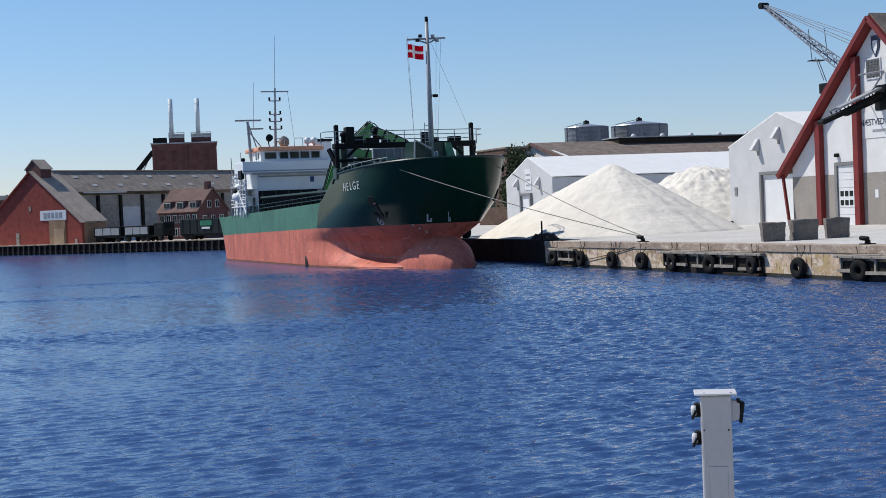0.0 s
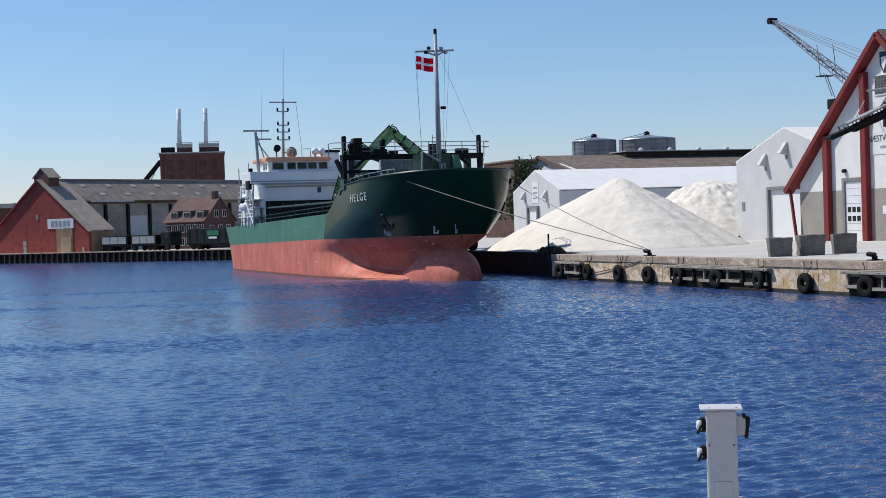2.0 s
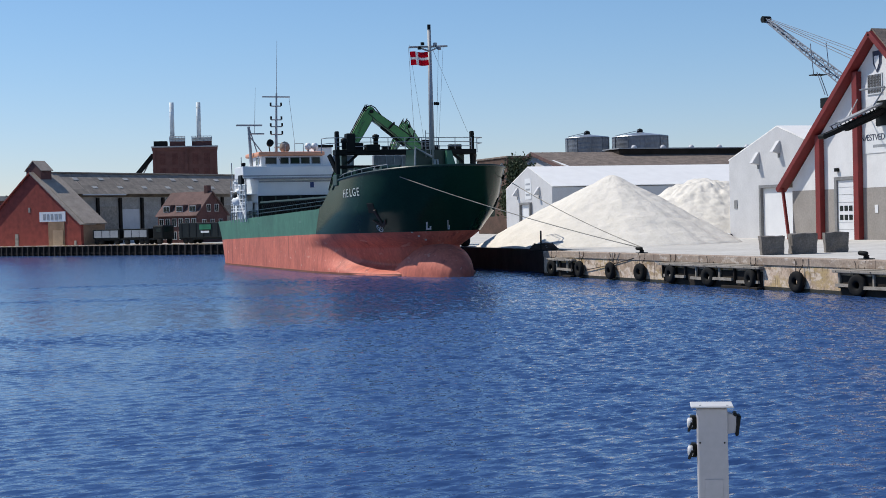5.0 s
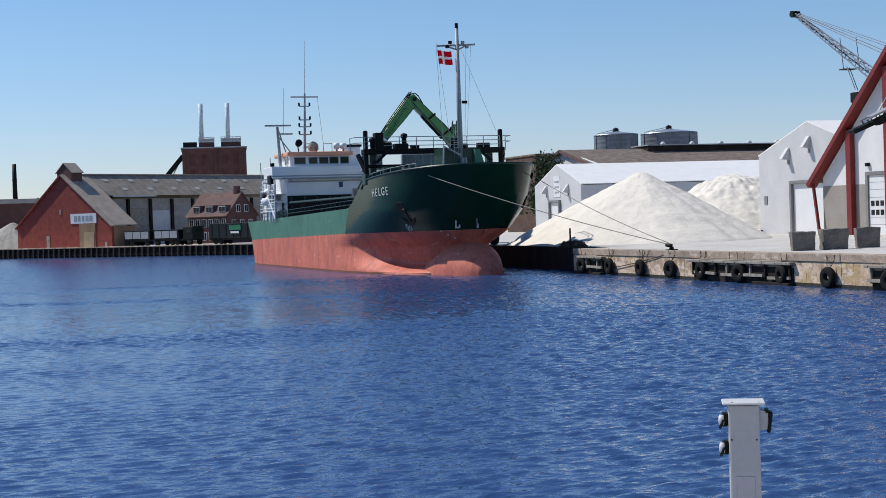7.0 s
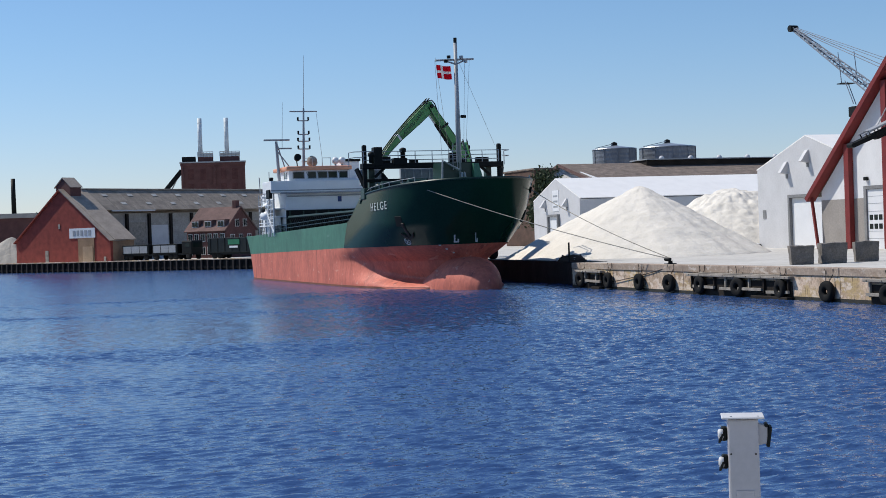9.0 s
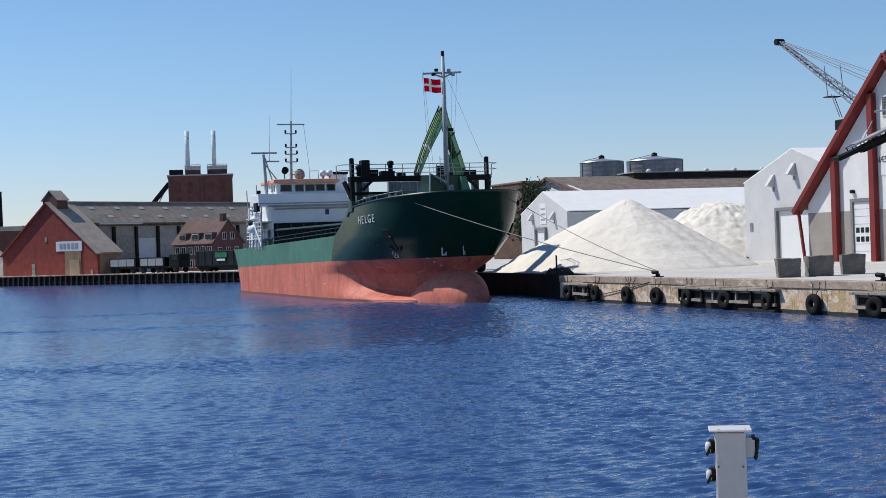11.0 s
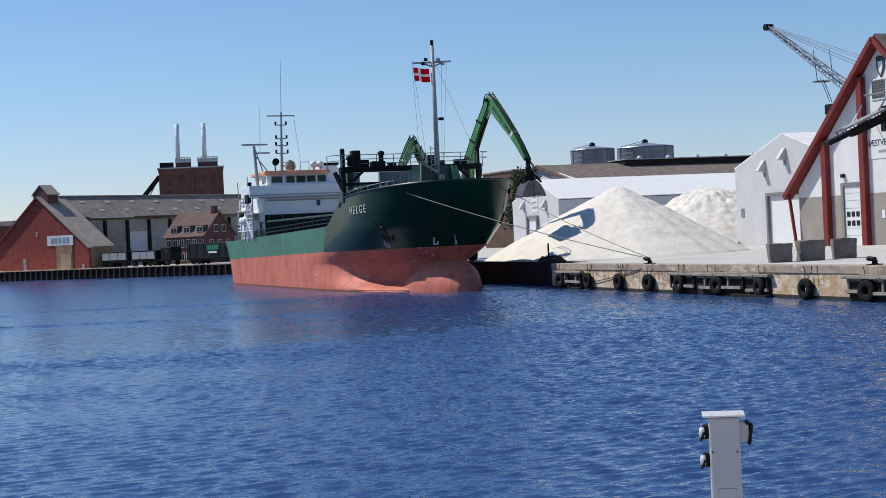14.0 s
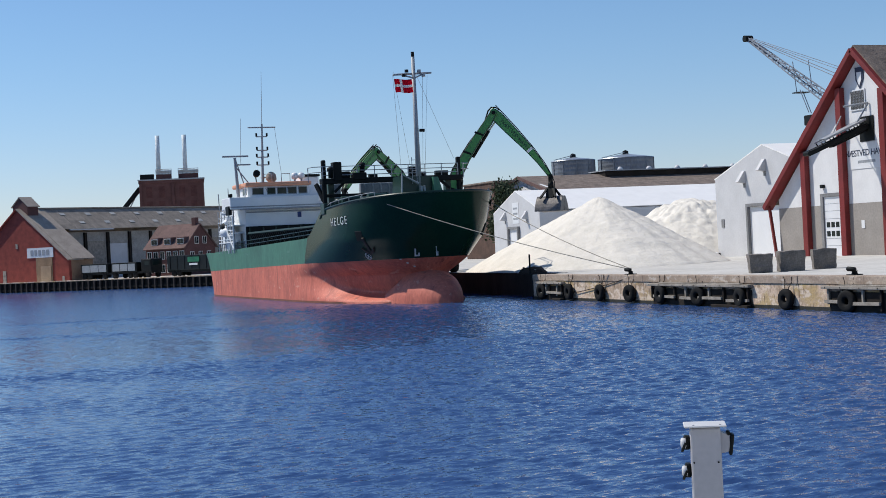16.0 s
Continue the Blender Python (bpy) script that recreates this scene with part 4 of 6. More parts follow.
def cloth(name, color):
    """Thin cloth: half reflects, half lets the sun through."""
    m = bpy.data.materials.new(name)
    m.use_nodes = True
    nt = m.node_tree
    nt.nodes.remove(nt.nodes["Principled BSDF"])
    d, tr, mx, ns = (nt.nodes.new(k) for k in ("ShaderNodeBsdfDiffuse", "ShaderNodeBsdfTranslucent", "ShaderNodeMixShader", "ShaderNodeTexNoise"))
    ns.inputs["Scale"].default_value = 9
    hue = nt.nodes.new("ShaderNodeMixRGB")
    hue.inputs[1].default_value, hue.inputs[2].default_value = (*color, 1), (*[c * 0.75 for c in color], 1)
    nt.links.new(ns.outputs[0], hue.inputs[0])
    for k in (d, tr):
        nt.links.new(hue.outputs[0], k.inputs[0])
    nt.links.new(d.outputs[0], mx.inputs[1])
    nt.links.new(tr.outputs[0], mx.inputs[2])
    nt.links.new(mx.outputs[0], nt.nodes["Material Output"].inputs[0])
    return m


M_FLAGRED, M_FLAGWHITE = cloth("red_flag_cloth", (0.75, 0.02, 0.05)), cloth("white_flag_cloth", (0.9, 0.9, 0.9))
for u0, u1, v0, v1 in ((0, 0.44, -0.43, 0.0), (0, 0.44, -1.06, -0.63), (0.64, 1.42, -0.43, 0.0), (0.64, 1.42, -1.06, -0.63)):
    part("red_field", flag_bm(u0, u1, v0, v1), M_FLAGRED, flag)
part("white_cross", flag_bm(0.44, 0.64, -1.06, 0.0), M_FLAGWHITE, flag)
part("white_cross", flag_bm(0.0, 0.44, -0.63, -0.43), M_FLAGWHITE, flag)
part("white_cross", flag_bm(0.64, 1.42, -0.63, -0.43), M_FLAGWHITE, flag)
part("halyard", rodded((0, 0, 0.6), (0.5, 0.4, -7.5), 0.012, n=4), M_ROPE, flag)


# ---- mooring lines ----
def mooring(a, b, sag, r, label):
    pts = []
    a, b = Vector(a), Vector(b)
    for i in range(25):
        f = i / 24
        p = a.lerp(b, f)
        p.z -= sag * 4 * f * (1 - f)
        pts.append(p)
    ob = part("mooring_line", tube(pts, r * 0.8, 6), M_CHAIN if "dark" in label else M_ROPE)
    tagged(ob, label, "mooring line", "bow mooring lines")


mooring((SX - half(101.9, 7.5) - 0.05, 101.9, 7.55), (45.6, 83.2, 2.12), 0.25, 0.038, "pale mooring rope from the bow to a quay bollard")
mooring((SX + half(103.0, 7.45), 103.0, 7.45), (45.62, 83.2, 2.16), 0.3, 0.035, "thin mooring rope from the fairlead to a quay bollard")
mooring((44.9, 83.1, 1.5), (44.85, 90.2, 0.55), 0.05, 0.035, "slack dark rope lying along the quay wall")

# ---- storage halls on the near quay ----
M_ROOFBROWN = mat("brown_roof_sheets", (0.21, 0.165, 0.135), 0.9, var=0.25, scale=1.5, bump=0.08, bump_scale=3.5)
M_DOORWHITE = mat("white_door_panel", (0.72, 0.73, 0.74), 0.5, var=0.03)
M_FRAMEGREY = mat("grey_door_frame", (0.22, 0.22, 0.22), 0.6)


def gable_wall(x, y0, y1, ze, yp, zp, thick, z0=TOP):
    """Outline of a gable that faces the water, thick metres deep."""
    return prism([(y0, z0), (y1, z0), (y1, ze), (yp, zp), (y0, ze)], thick, "x")


hall = thing("salt_hall", pose(74.2, 96.0, 0), "tall salt hall with red timber frame and white gable", "storage hall")
APEX, EAVE, HW = 18.2, 6.2, 12.9
# gable: taupe plinth band and white field above, with the door and its opening between
for a, b in ((-13.2, 2.55), (5.95, 12.0)):
    part("plinth_wall", boxed((0.0, a, TOP), (0.35, b, 6.0)), M_TAUPE, hall)
slope = (APEX - EAVE) / HW
part("gable_wall", prism([(-HW + 0.2, 6.0), (2.55, 6.0), (2.55, 7.0), (5.95, 7.0), (5.95, 6.0), (HW - 0.9, 6.0), (HW - 0.9, EAVE + 0.9 * slope - 0.3), (0, APEX - 0.3), (-HW + 0.2, EAVE)], 0.35, "x"), M_WALLWHITE, hall, at=pose(0.03, 0, 0))
for s in (-1, 1):
    rk = part("rake_board", beam(bmesh.new(), (-0.4, s * (HW + 0.3), EAVE - 0.12), (-0.4, 0, APEX + 0.08), 0.9, 0.42, (0, 0, 1)), M_REDWOOD, hall, "oxide red rake soffit")
    part("roof", beam(bmesh.new(), (13.1, s * (HW + 0.4), EAVE + 0.18), (13.1, 0, APEX + 0.44), 27.2, 0.12), M_ROOFBROWN, hall, "brown weathered roof")
for yy in (11.3, 7.6, 2.4, -3.0, -8.2):
    top = APEX - abs(yy) * slope - 0.5
    if yy > 11:
        part("raking_strut", beam(bmesh.new(), (-0.45, 12.0, TOP), (-0.5, 12.75, top - 0.9), 0.2, 0.22, (1, 0, 0)), M_REDWOOD, hall)
    else:
        part("column", boxed((-0.5, yy - 0.33, TOP), (-0.01, yy + 0.33, top), bevel=0.03), M_REDWOOD, hall)
door = part("sectional_door", boxed((0.1, 2.85, TOP), (0.25, 5.6, 6.7)), M_DOORWHITE, hall, "white sectional door with two rows of small windows")
for a, b in ((2.55, 2.83), (5.62, 5.95)):
    part("door_jamb", boxed((-0.03, a, TOP), (0.3, b, 6.98)), M_FRAMEGREY, hall)
part("door_head", boxed((-0.03, 2.83, 6.72), (0.3, 5.62, 6.98)), M_FRAMEGREY, hall)
for r in range(2):
    for c in range(4):
        part("door_window", boxed((0.07, 3.05 + c * 0.62, 3.4 + r * 0.75), (0.12, 3.5 + c * 0.62, 3.84 + r * 0.75), bevel=0.02), M_GLASS, door)
for z in (2.6, 3.2, 4.85, 5.5, 6.1):
    part("panel_seam", boxed((0.088, 2.87, z), (0.099, 5.58, z + 0.03)), M_GREY, door)
part("wall_lamp", boxed((-0.25, 5.25, 7.45), (0.02, 5.65, 7.75), bevel=0.05), M_BLACK, hall)
part("control_box", boxed((-0.04, 0.2, 3.95), (-0.005, 0.6, 4.6)), M_DOORWHITE, hall)
sign = part("sign_board", boxed((-0.02, -2.7, 8.75), (0.02, 2.05, 10.85)), M_DOORWHITE, hall, "white name board on the gable")
FACE_X = Matrix(((0, 1, 0, 0), (-1, 0, 0, 0), (0, 0, 1, 0), (0, 0, 0, 1)))  # local x towards -y, seen from -x
lettering("lettering", "NÆSTVED HAVN", 0.72, M_LETTER_DARK, sign, Matrix.Translation((-0.035, -0.3, 10.0)) @ FACE_X, 0.008, 0.92)
part("small_print", boxed((-0.03, -1.5, 9.2), (-0.021, 0.7, 9.42)), M_GREY, sign)
shield = part("crest", prism([(-0.55, 16.9), (0.55, 16.9), (0.5, 15.9), (0.0, 15.1), (-0.5, 15.9)], 0.05, "x"), M_LETTER_DARK, hall, "dark blue shield crest", at=pose(-0.03, 0.0, 0))
part("crest_field", prism([(-0.3, 16.5), (0.3, 16.5), (0.27, 15.9), (0.0, 15.4), (-0.27, 15.9)], 0.03, "x"), M_DOORWHITE, shield, at=pose(-0.04, 0, 0))
grille = part("grille_frame", boxed((-0.06, -0.6, 13.45), (0.0, 1.3, 15.15), bevel=0.02), M_DOORWHITE, hall, "square patterned grille in a white frame")
M_PATTERN = mat("grille_bars", (0.10, 0.10, 0.10), 0.7, var=0.2, scale=4)
for k in range(9):
    part("grille_slat", boxed((-0.09, -0.48 + 0.19 * k, 13.57), (-0.062, -0.36 + 0.19 * k, 15.03)), M_PATTERN, grille)
for k in range(6):
    part("grille_crossbar", boxed((-0.075, -0.48, 13.66 + 0.22 * k), (-0.063, 1.18, 13.74 + 0.22 * k)), M_PATTERN, grille)
# belt conveyor leaving the gable
conv = thing("belt_conveyor", pose(74.2, 96.0, 0), "dark steel belt conveyor jutting from the hall gable", "conveyor")
A, B = Vector((-0.1, -0.5, 12.2)), Vector((-5.4, -0.1, 10.05))
side = (B - A).cross(Vector((0, 0, 1))).normalized()
up = side.cross((B - A).normalized())
for k in (-1, 1):
    part("conveyor_rail", beam(bmesh.new(), A + side * 0.42 * k - up * 0.12, B + side * 0.34 * k - up * 0.02, 0.1, 0.34), M_BLACK, conv)
    part("conveyor_top_rail", beam(bmesh.new(), A + side * 0.42 * k + up * 0.42, A.lerp(B, 0.8) + side * 0.42 * k + up * 0.42, 0.08, 0.09), M_GREY, conv)
    for f in (0.06, 0.2, 0.34, 0.48, 0.62, 0.76):
        p = A.lerp(B, f) + side * 0.42 * k
        part("rail_strut", beam(bmesh.new(), p - up * 0.05, p + up * 0.42 + (B - A) * 0.02, 0.07, 0.07, (0, 1, 0)), M_BLACK, conv)
part("belt", beam(bmesh.new(), A + up * 0.1, B + up * 0.1, 0.7, 0.05), M_RUBBER, conv, "black rubber belt")
part("conveyor_cover", beam(bmesh.new(), A + up * 0.5, A.lerp(B, 0.7) + up * 0.5, 1.0, 0.06), M_GREY, conv, "grey sheet cover over the belt")
part("belt_return", beam(bmesh.new(), A.lerp(B, 0.05) - up * 0.42, A.lerp(B, 0.62) - up * 0.36, 0.6, 0.12), M_BLACK, conv)
for f in (0.12, 0.3, 0.48, 0.66, 0.84):
    p = A.lerp(B, f) - up * 0.02
    part("idler_roller", rodded(p - side * 0.36, p + side * 0.36, 0.07, n=10), M_GREY, conv)
part("conveyor_head", rodded(B - side * 0.4, B + side * 0.4, 0.2, n=14), M_BLACK, conv)
part("hanger", rodded(A.lerp(B, 0.12) + up * 0.4, (-0.05, -1.0, 13.9), 0.06), M_GREY, conv)
part("hanger", rodded(A.lerp(B, 0.55) + up * 0.4, (-0.05, 2.4, 13.4), 0.05), M_GREY, conv)
part("hanger_arm", rodded((-0.05, -1.0, 13.95), (-1.6, 0.2, 13.75), 0.08), M_GREY, conv)
part("wall_opening", boxed((-0.06, -1.5, 10.9), (0.0, 0.25, 12.9)), M_BLACK, conv)


def white_hall(x, y0, y1, ze, zp, length, label, hoods, door_at):
    yp = (y0 + y1) / 2
    h = thing("white_hall", pose(x, 0, 0), label, "storage hall", "white storage halls")
    part("gable_wall", gable_wall(0, y0 + 0.05, y1 - 0.05, ze, yp, zp, 0.3), M_CLAD, h)
    part("side_wall", boxed((0.3, y0 + 0.05, TOP), (length, y0 + 0.3, ze - 0.1)), M_CLAD, h)
    part("side_wall", boxed((0.3, y1 - 0.3, TOP), (length, y1 - 0.05, ze - 0.1)), M_CLAD, h)
    part("back_wall", gable_wall(0, y0 + 0.05, y1 - 0.05, ze, yp, zp, 0.3), M_CLAD, h, at=pose(length, 0, 0))
    for a in (y0 - 0.08, y1 + 0.08):
        d = (zp - ze) / abs(yp - y0)
        part("roof", beam(bmesh.new(), (length / 2 + 0.28, a, ze - 0.08 * d + 0.06), (length / 2 + 0.28, yp, zp + 0.06), length + 0.54, 0.1), M_TARP, h, "white membrane roof")
    for yy, z in hoods:
        part("vent_hood", prism([(0, 0.05), (-0.85, 0.2), (-0.12, 1.2), (0, 1.2)], 0.5, "y"), M_CLAD, h, at=pose(-0.002, yy - 0.25, z - 0.6))
        part("vent_opening", boxed((-0.02, yy - 0.2, z - 0.95), (0.0, yy + 0.2, z - 0.5)), M_FRAMEGREY, h)
    if door_at:
        a, b, zt = door_at
        part("door", boxed((-0.05, a + 0.3, TOP), (0.0, b - 0.3, zt - 0.3)), M_DOORWHITE, h)
        for lo, hi in (((-0.35, a, TOP), (-0.001, a + 0.28, zt)), ((-0.35, b - 0.28, TOP), (-0.001, b, zt)), ((-0.35, a + 0.28, zt - 0.28), (-0.001, b - 0.28, zt))):
            part("door_frame", boxed(lo, hi), M_FRAMEGREY, h)
    return h


h2 = white_hall(76.2, 105.0, 121.4, 9.25, 12.0, 45, "white storage hall with pale grey gable and vent hoods", ((116.3, 9.2), (112.9, 10.1)), (109.5, 115.8, 6.7))
part("alarm_box", boxed((-0.06, 120.0, 4.6), (0.0, 120.5, 5.4)), M_FRAMEGREY, h2)
h3 = white_hall(80.0, 169.6, 184.6, 8.1, 10.9, 75, "long low white storage hall behind the salt heaps", ((180.6, 7.6), (173.6, 7.6)), (176.0, 179.5, 6.2))
part("poster", boxed((-0.05, 176.1, 6.6), (-0.001, 178.1, 9.4)), M_DOORWHITE, h3, "white notice on the gable")
for k in range(3):
    part("notice_line", boxed((-0.06, 176.4, 7.1 + 0.7 * k), (-0.051, 177.8, 7.35 + 0.7 * k)), M_GREY, h3)

# brown-roofed warehouse behind, with a raised ridge vent and round ridge hoods
wh = thing("warehouse", pose(0, 0, 0), "old warehouse with a long brown roof and dark ridge vent", "warehouse")
part("wall", boxed((93.6, 193, TOP), (175, 216, 11.6)), M_BRICK_DARK, wh)
for a in (192.5, 216.5):
    part("roof", beam(bmesh.new(), (134.6, a, 11.2), (134.6, 204.5, 14.1), 83, 0.2), M_ROOFBROWN, wh)
part("gable_wall", prism([(193, 11.6), (216, 11.6), (204.5, 14.0)], 0.4, "x"), M_WALLWHITE, wh, at=pose(93.6, 0, 0))
for a in (192.4, 216.6):
    part("barge_board", beam(bmesh.new(), (93.0, a, 11.0), (93.0, 204.5, 14.0), 0.16, 0.5), M_TILE, wh)
part("ridge_vent", boxed((107, 202.0, 13.3), (150, 207, 14.5), bevel=0.1), M_TIMBER, wh)
part("ridge_vent_roof", boxed((106.8, 201.6, 14.5), (150.2, 207.4, 14.66)), M_GREY, wh)
for k in range(6):
    part("ridge_hood", lathe([(0.45, 0), (0.45, 0.25), (0.3, 0.5), (0.1, 0.6)], 12, pose(110.5 + 5.2 * k, 203.6, 14.6)), M_CLAD, wh, smooth=True)
part("gable_block", boxed((87.0, 200, TOP), (90.2, 212, 13.2), bevel=0.1), mat("brown_old_brick", (0.10, 0.055, 0.038), 0.9, var=0.25), wh)
part("gable_block_roof", boxed((86.8, 199.7, 13.2), (90.4, 212.3, 13.5), bevel=0.1), M_ROOFBROWN, wh)


M_SILO = mat("weathered_galvanised_sheet", (0.17, 0.19, 0.22), 0.55, 0.3, var=0.15, streak=4)


def silo(x, y, r, z1, z2):
    s = thing("grain_silo", pose(x, y, 0), "corrugated galvanised steel silo with a conical roof", "silo", "steel silos")
    n = 20
    prof = []
    for k in range(n * 2 + 1):
        prof.append((r + (0.05 if k % 2 else 0.0), TOP + (z1 - TOP) * k / (2 * n)))
    part("shell", lathe(prof, 40), M_SILO, s)
    part("roof", lathe([(r + 0.2, z1), (r + 0.1, z1 + 0.15), (0.9, z2 - 0.1), (0.7, z2)], 40), M_GALV, s)
    part("roof_cap", lathe([(0.6, z2), (0.6, z2 + 0.5), (0.1, z2 + 0.75)], 12), M_BLACK, s)
    for k in range(10):
        a = 2 * math.pi * k / 10
        part("stiffener", rodded(((r + 0.08) * math.cos(a), (r + 0.08) * math.sin(a), TOP), ((r + 0.08) * math.cos(a), (r + 0.08) * math.sin(a), z1), 0.1, n=5), M_SILO, s)
    part("roof_ladder", beam(bmesh.new(), (-r, -0.3, z1 + 0.3), (-0.5, -0.3, z2 + 0.3), 0.5, 0.12), M_GREY, s)


silo(131.6, 262, 4.3, 19.7, 20.5)
silo(143.6, 262, 5.6, 19.9, 20.9)

# ---- harbour crane behind the halls ----
crane = thing("harbour_crane", pose(95, 0, 0), "grey lattice jib harbour crane behind the salt hall", "crane")
TIP, HEEL, APX = Vector((0, 142.8, 26.3)), Vector((0, 119.3, 12.4)), Vector((0, 125.5, 22.3))
part("tower", lathe([(1.4, TOP), (1.2, 12.0), (1.6, 12.2), (1.6, 12.8)], 16, pose(0, 120.5, 0)), M_GREY, crane)
part("machine_house", boxed((-1.8, 116.5, 12.0), (1.8, 123.5, 15.0), bevel=0.1), M_BLACK, crane)
part("cab", boxed((-0.8, 130.4, 15.2), (0.8, 131.7, 16.3), bevel=0.1), M_BLACK, crane)


def lattice(parent, a, b, w, bays, r, mt):
    """Four chords that close at the tip, with zigzag lacing."""
    d = (b - a).normalized()
    sx, up = Vector((1, 0, 0)), d.cross(Vector((1, 0, 0))).normalized()
    def at(f, i, j):
        ww = w * (1 - 0.75 * f)
        return a.lerp(b, f) + sx * (ww / 2 * i) + up * (ww / 2 * j)
    for i, j in ((-1, -1), (-1, 1), (1, -1), (1, 1)):
        part("jib_chord", rodded(at(0, i, j), at(1, i, j), r, n=6), mt, parent)
    bm = bmesh.new()
    for k in range(bays):
        f, g = k / bays, (k + 1) / bays
        s = 1 if k % 2 else -1
        for i in (-1, 1):
            rod(bm, at(f, i, -s), at(g, i, s), r * 0.6, n=5)
            rod(bm, at(f, -s, i), at(g, s, i), r * 0.6, n=5)
    part("jib_lacing", bm, mt, parent)


M_CRANE = mat("dull_crane_steel", (0.20, 0.23, 0.28), 0.6, var=0.15)
lattice(crane, HEEL, TIP, 1.15, 26, 0.085, M_CRANE)
part("jib_head", rodded(TIP + Vector((-0.5, 0, 0)), TIP + Vector((0.5, 0, 0)), 0.38, n=14), M_BLACK, crane)
for x in (-0.6, 0.6):
    part("luffing_rope", rodded((x * 0.4, 142.6, 26.4), (x, 120, 18.6), 0.035, n=5), M_CRANE, crane)
    part("luffing_rope", rodded((x * 0.4, 141.5, 25.9), (x, 120, 17.4), 0.045, n=5), M_CRANE, crane)
    part("gantry_leg", rodded((x, 123.5, 15.0), (x, 120.0, 18.6), 0.12, n=6), M_GREY, crane)
    part("gantry_leg", rodded((x, 120.0, 15.0), (x, 120.0, 18.6), 0.12, n=6), M_GREY, crane)
    part("jib_strut", rodded((x, 132.4 - x, 19.0), (x, 132.9 - x, 22.4), 0.05, n=5), M_CRANE, crane)
    part("jib_hanger", rodded((x, 133.0 + x, 19.2), (x, 131.6 + x, 16.6), 0.05, n=5), M_CRANE, crane)
part("jib_platform", boxed((-0.8, 132.5, 18.9), (0.8, 133.6, 19.0)), M_BLACK, crane)


# ---- the two green material handlers ----
M_SHELL = mat("worn_grab_steel", (0.16, 0.15, 0.145), 0.42, 0.6, var=0.25, scale=3)


def girder(w, stations, ends=1.0):
    """A box girder along local x: stations of (x, middle, depth); narrower towards the ends."""
    bm = bmesh.new()
    rings = []
    for k, (x, mid, deep) in enumerate(stations):
        ww = w * (ends if k in (0, len(stations) - 1) else 1.0)
        rings.append([bm.verts.new((x, s * ww / 2, mid + u * deep / 2)) for s, u in ((-1, -1), (1, -1), (1, 1), (-1, 1))])
    for p, q in zip(rings, rings[1:]):
        for i in range(4):
            bm.faces.new((p[i], p[(i + 1) % 4], q[(i + 1) % 4], q[i]))
    bm.faces.new(rings[0][::-1])
    bm.faces.new(rings[-1])
    bmesh.ops.recalc_face_normals(bm, faces=bm.faces[:])
    bmesh.ops.bevel(bm, geom=bm.edges[:], offset=0.03, segments=1, affect="EDGES")
    return bm


def shell_bm(s):
    """One half of a clamshell: a curved back with closed ends, its lip at the middle."""
    arc = [(0.0, -1.95)] + [(s * 1.02 * math.sin(math.pi * k / 14), -2.3 + 0.55 * math.cos(math.pi * k / 7) - 0.35 * (k / 7) ** 2) for k in range(1, 8)] + [(0.0, -3.1)]
    return prism(arc, 2.5, "y")


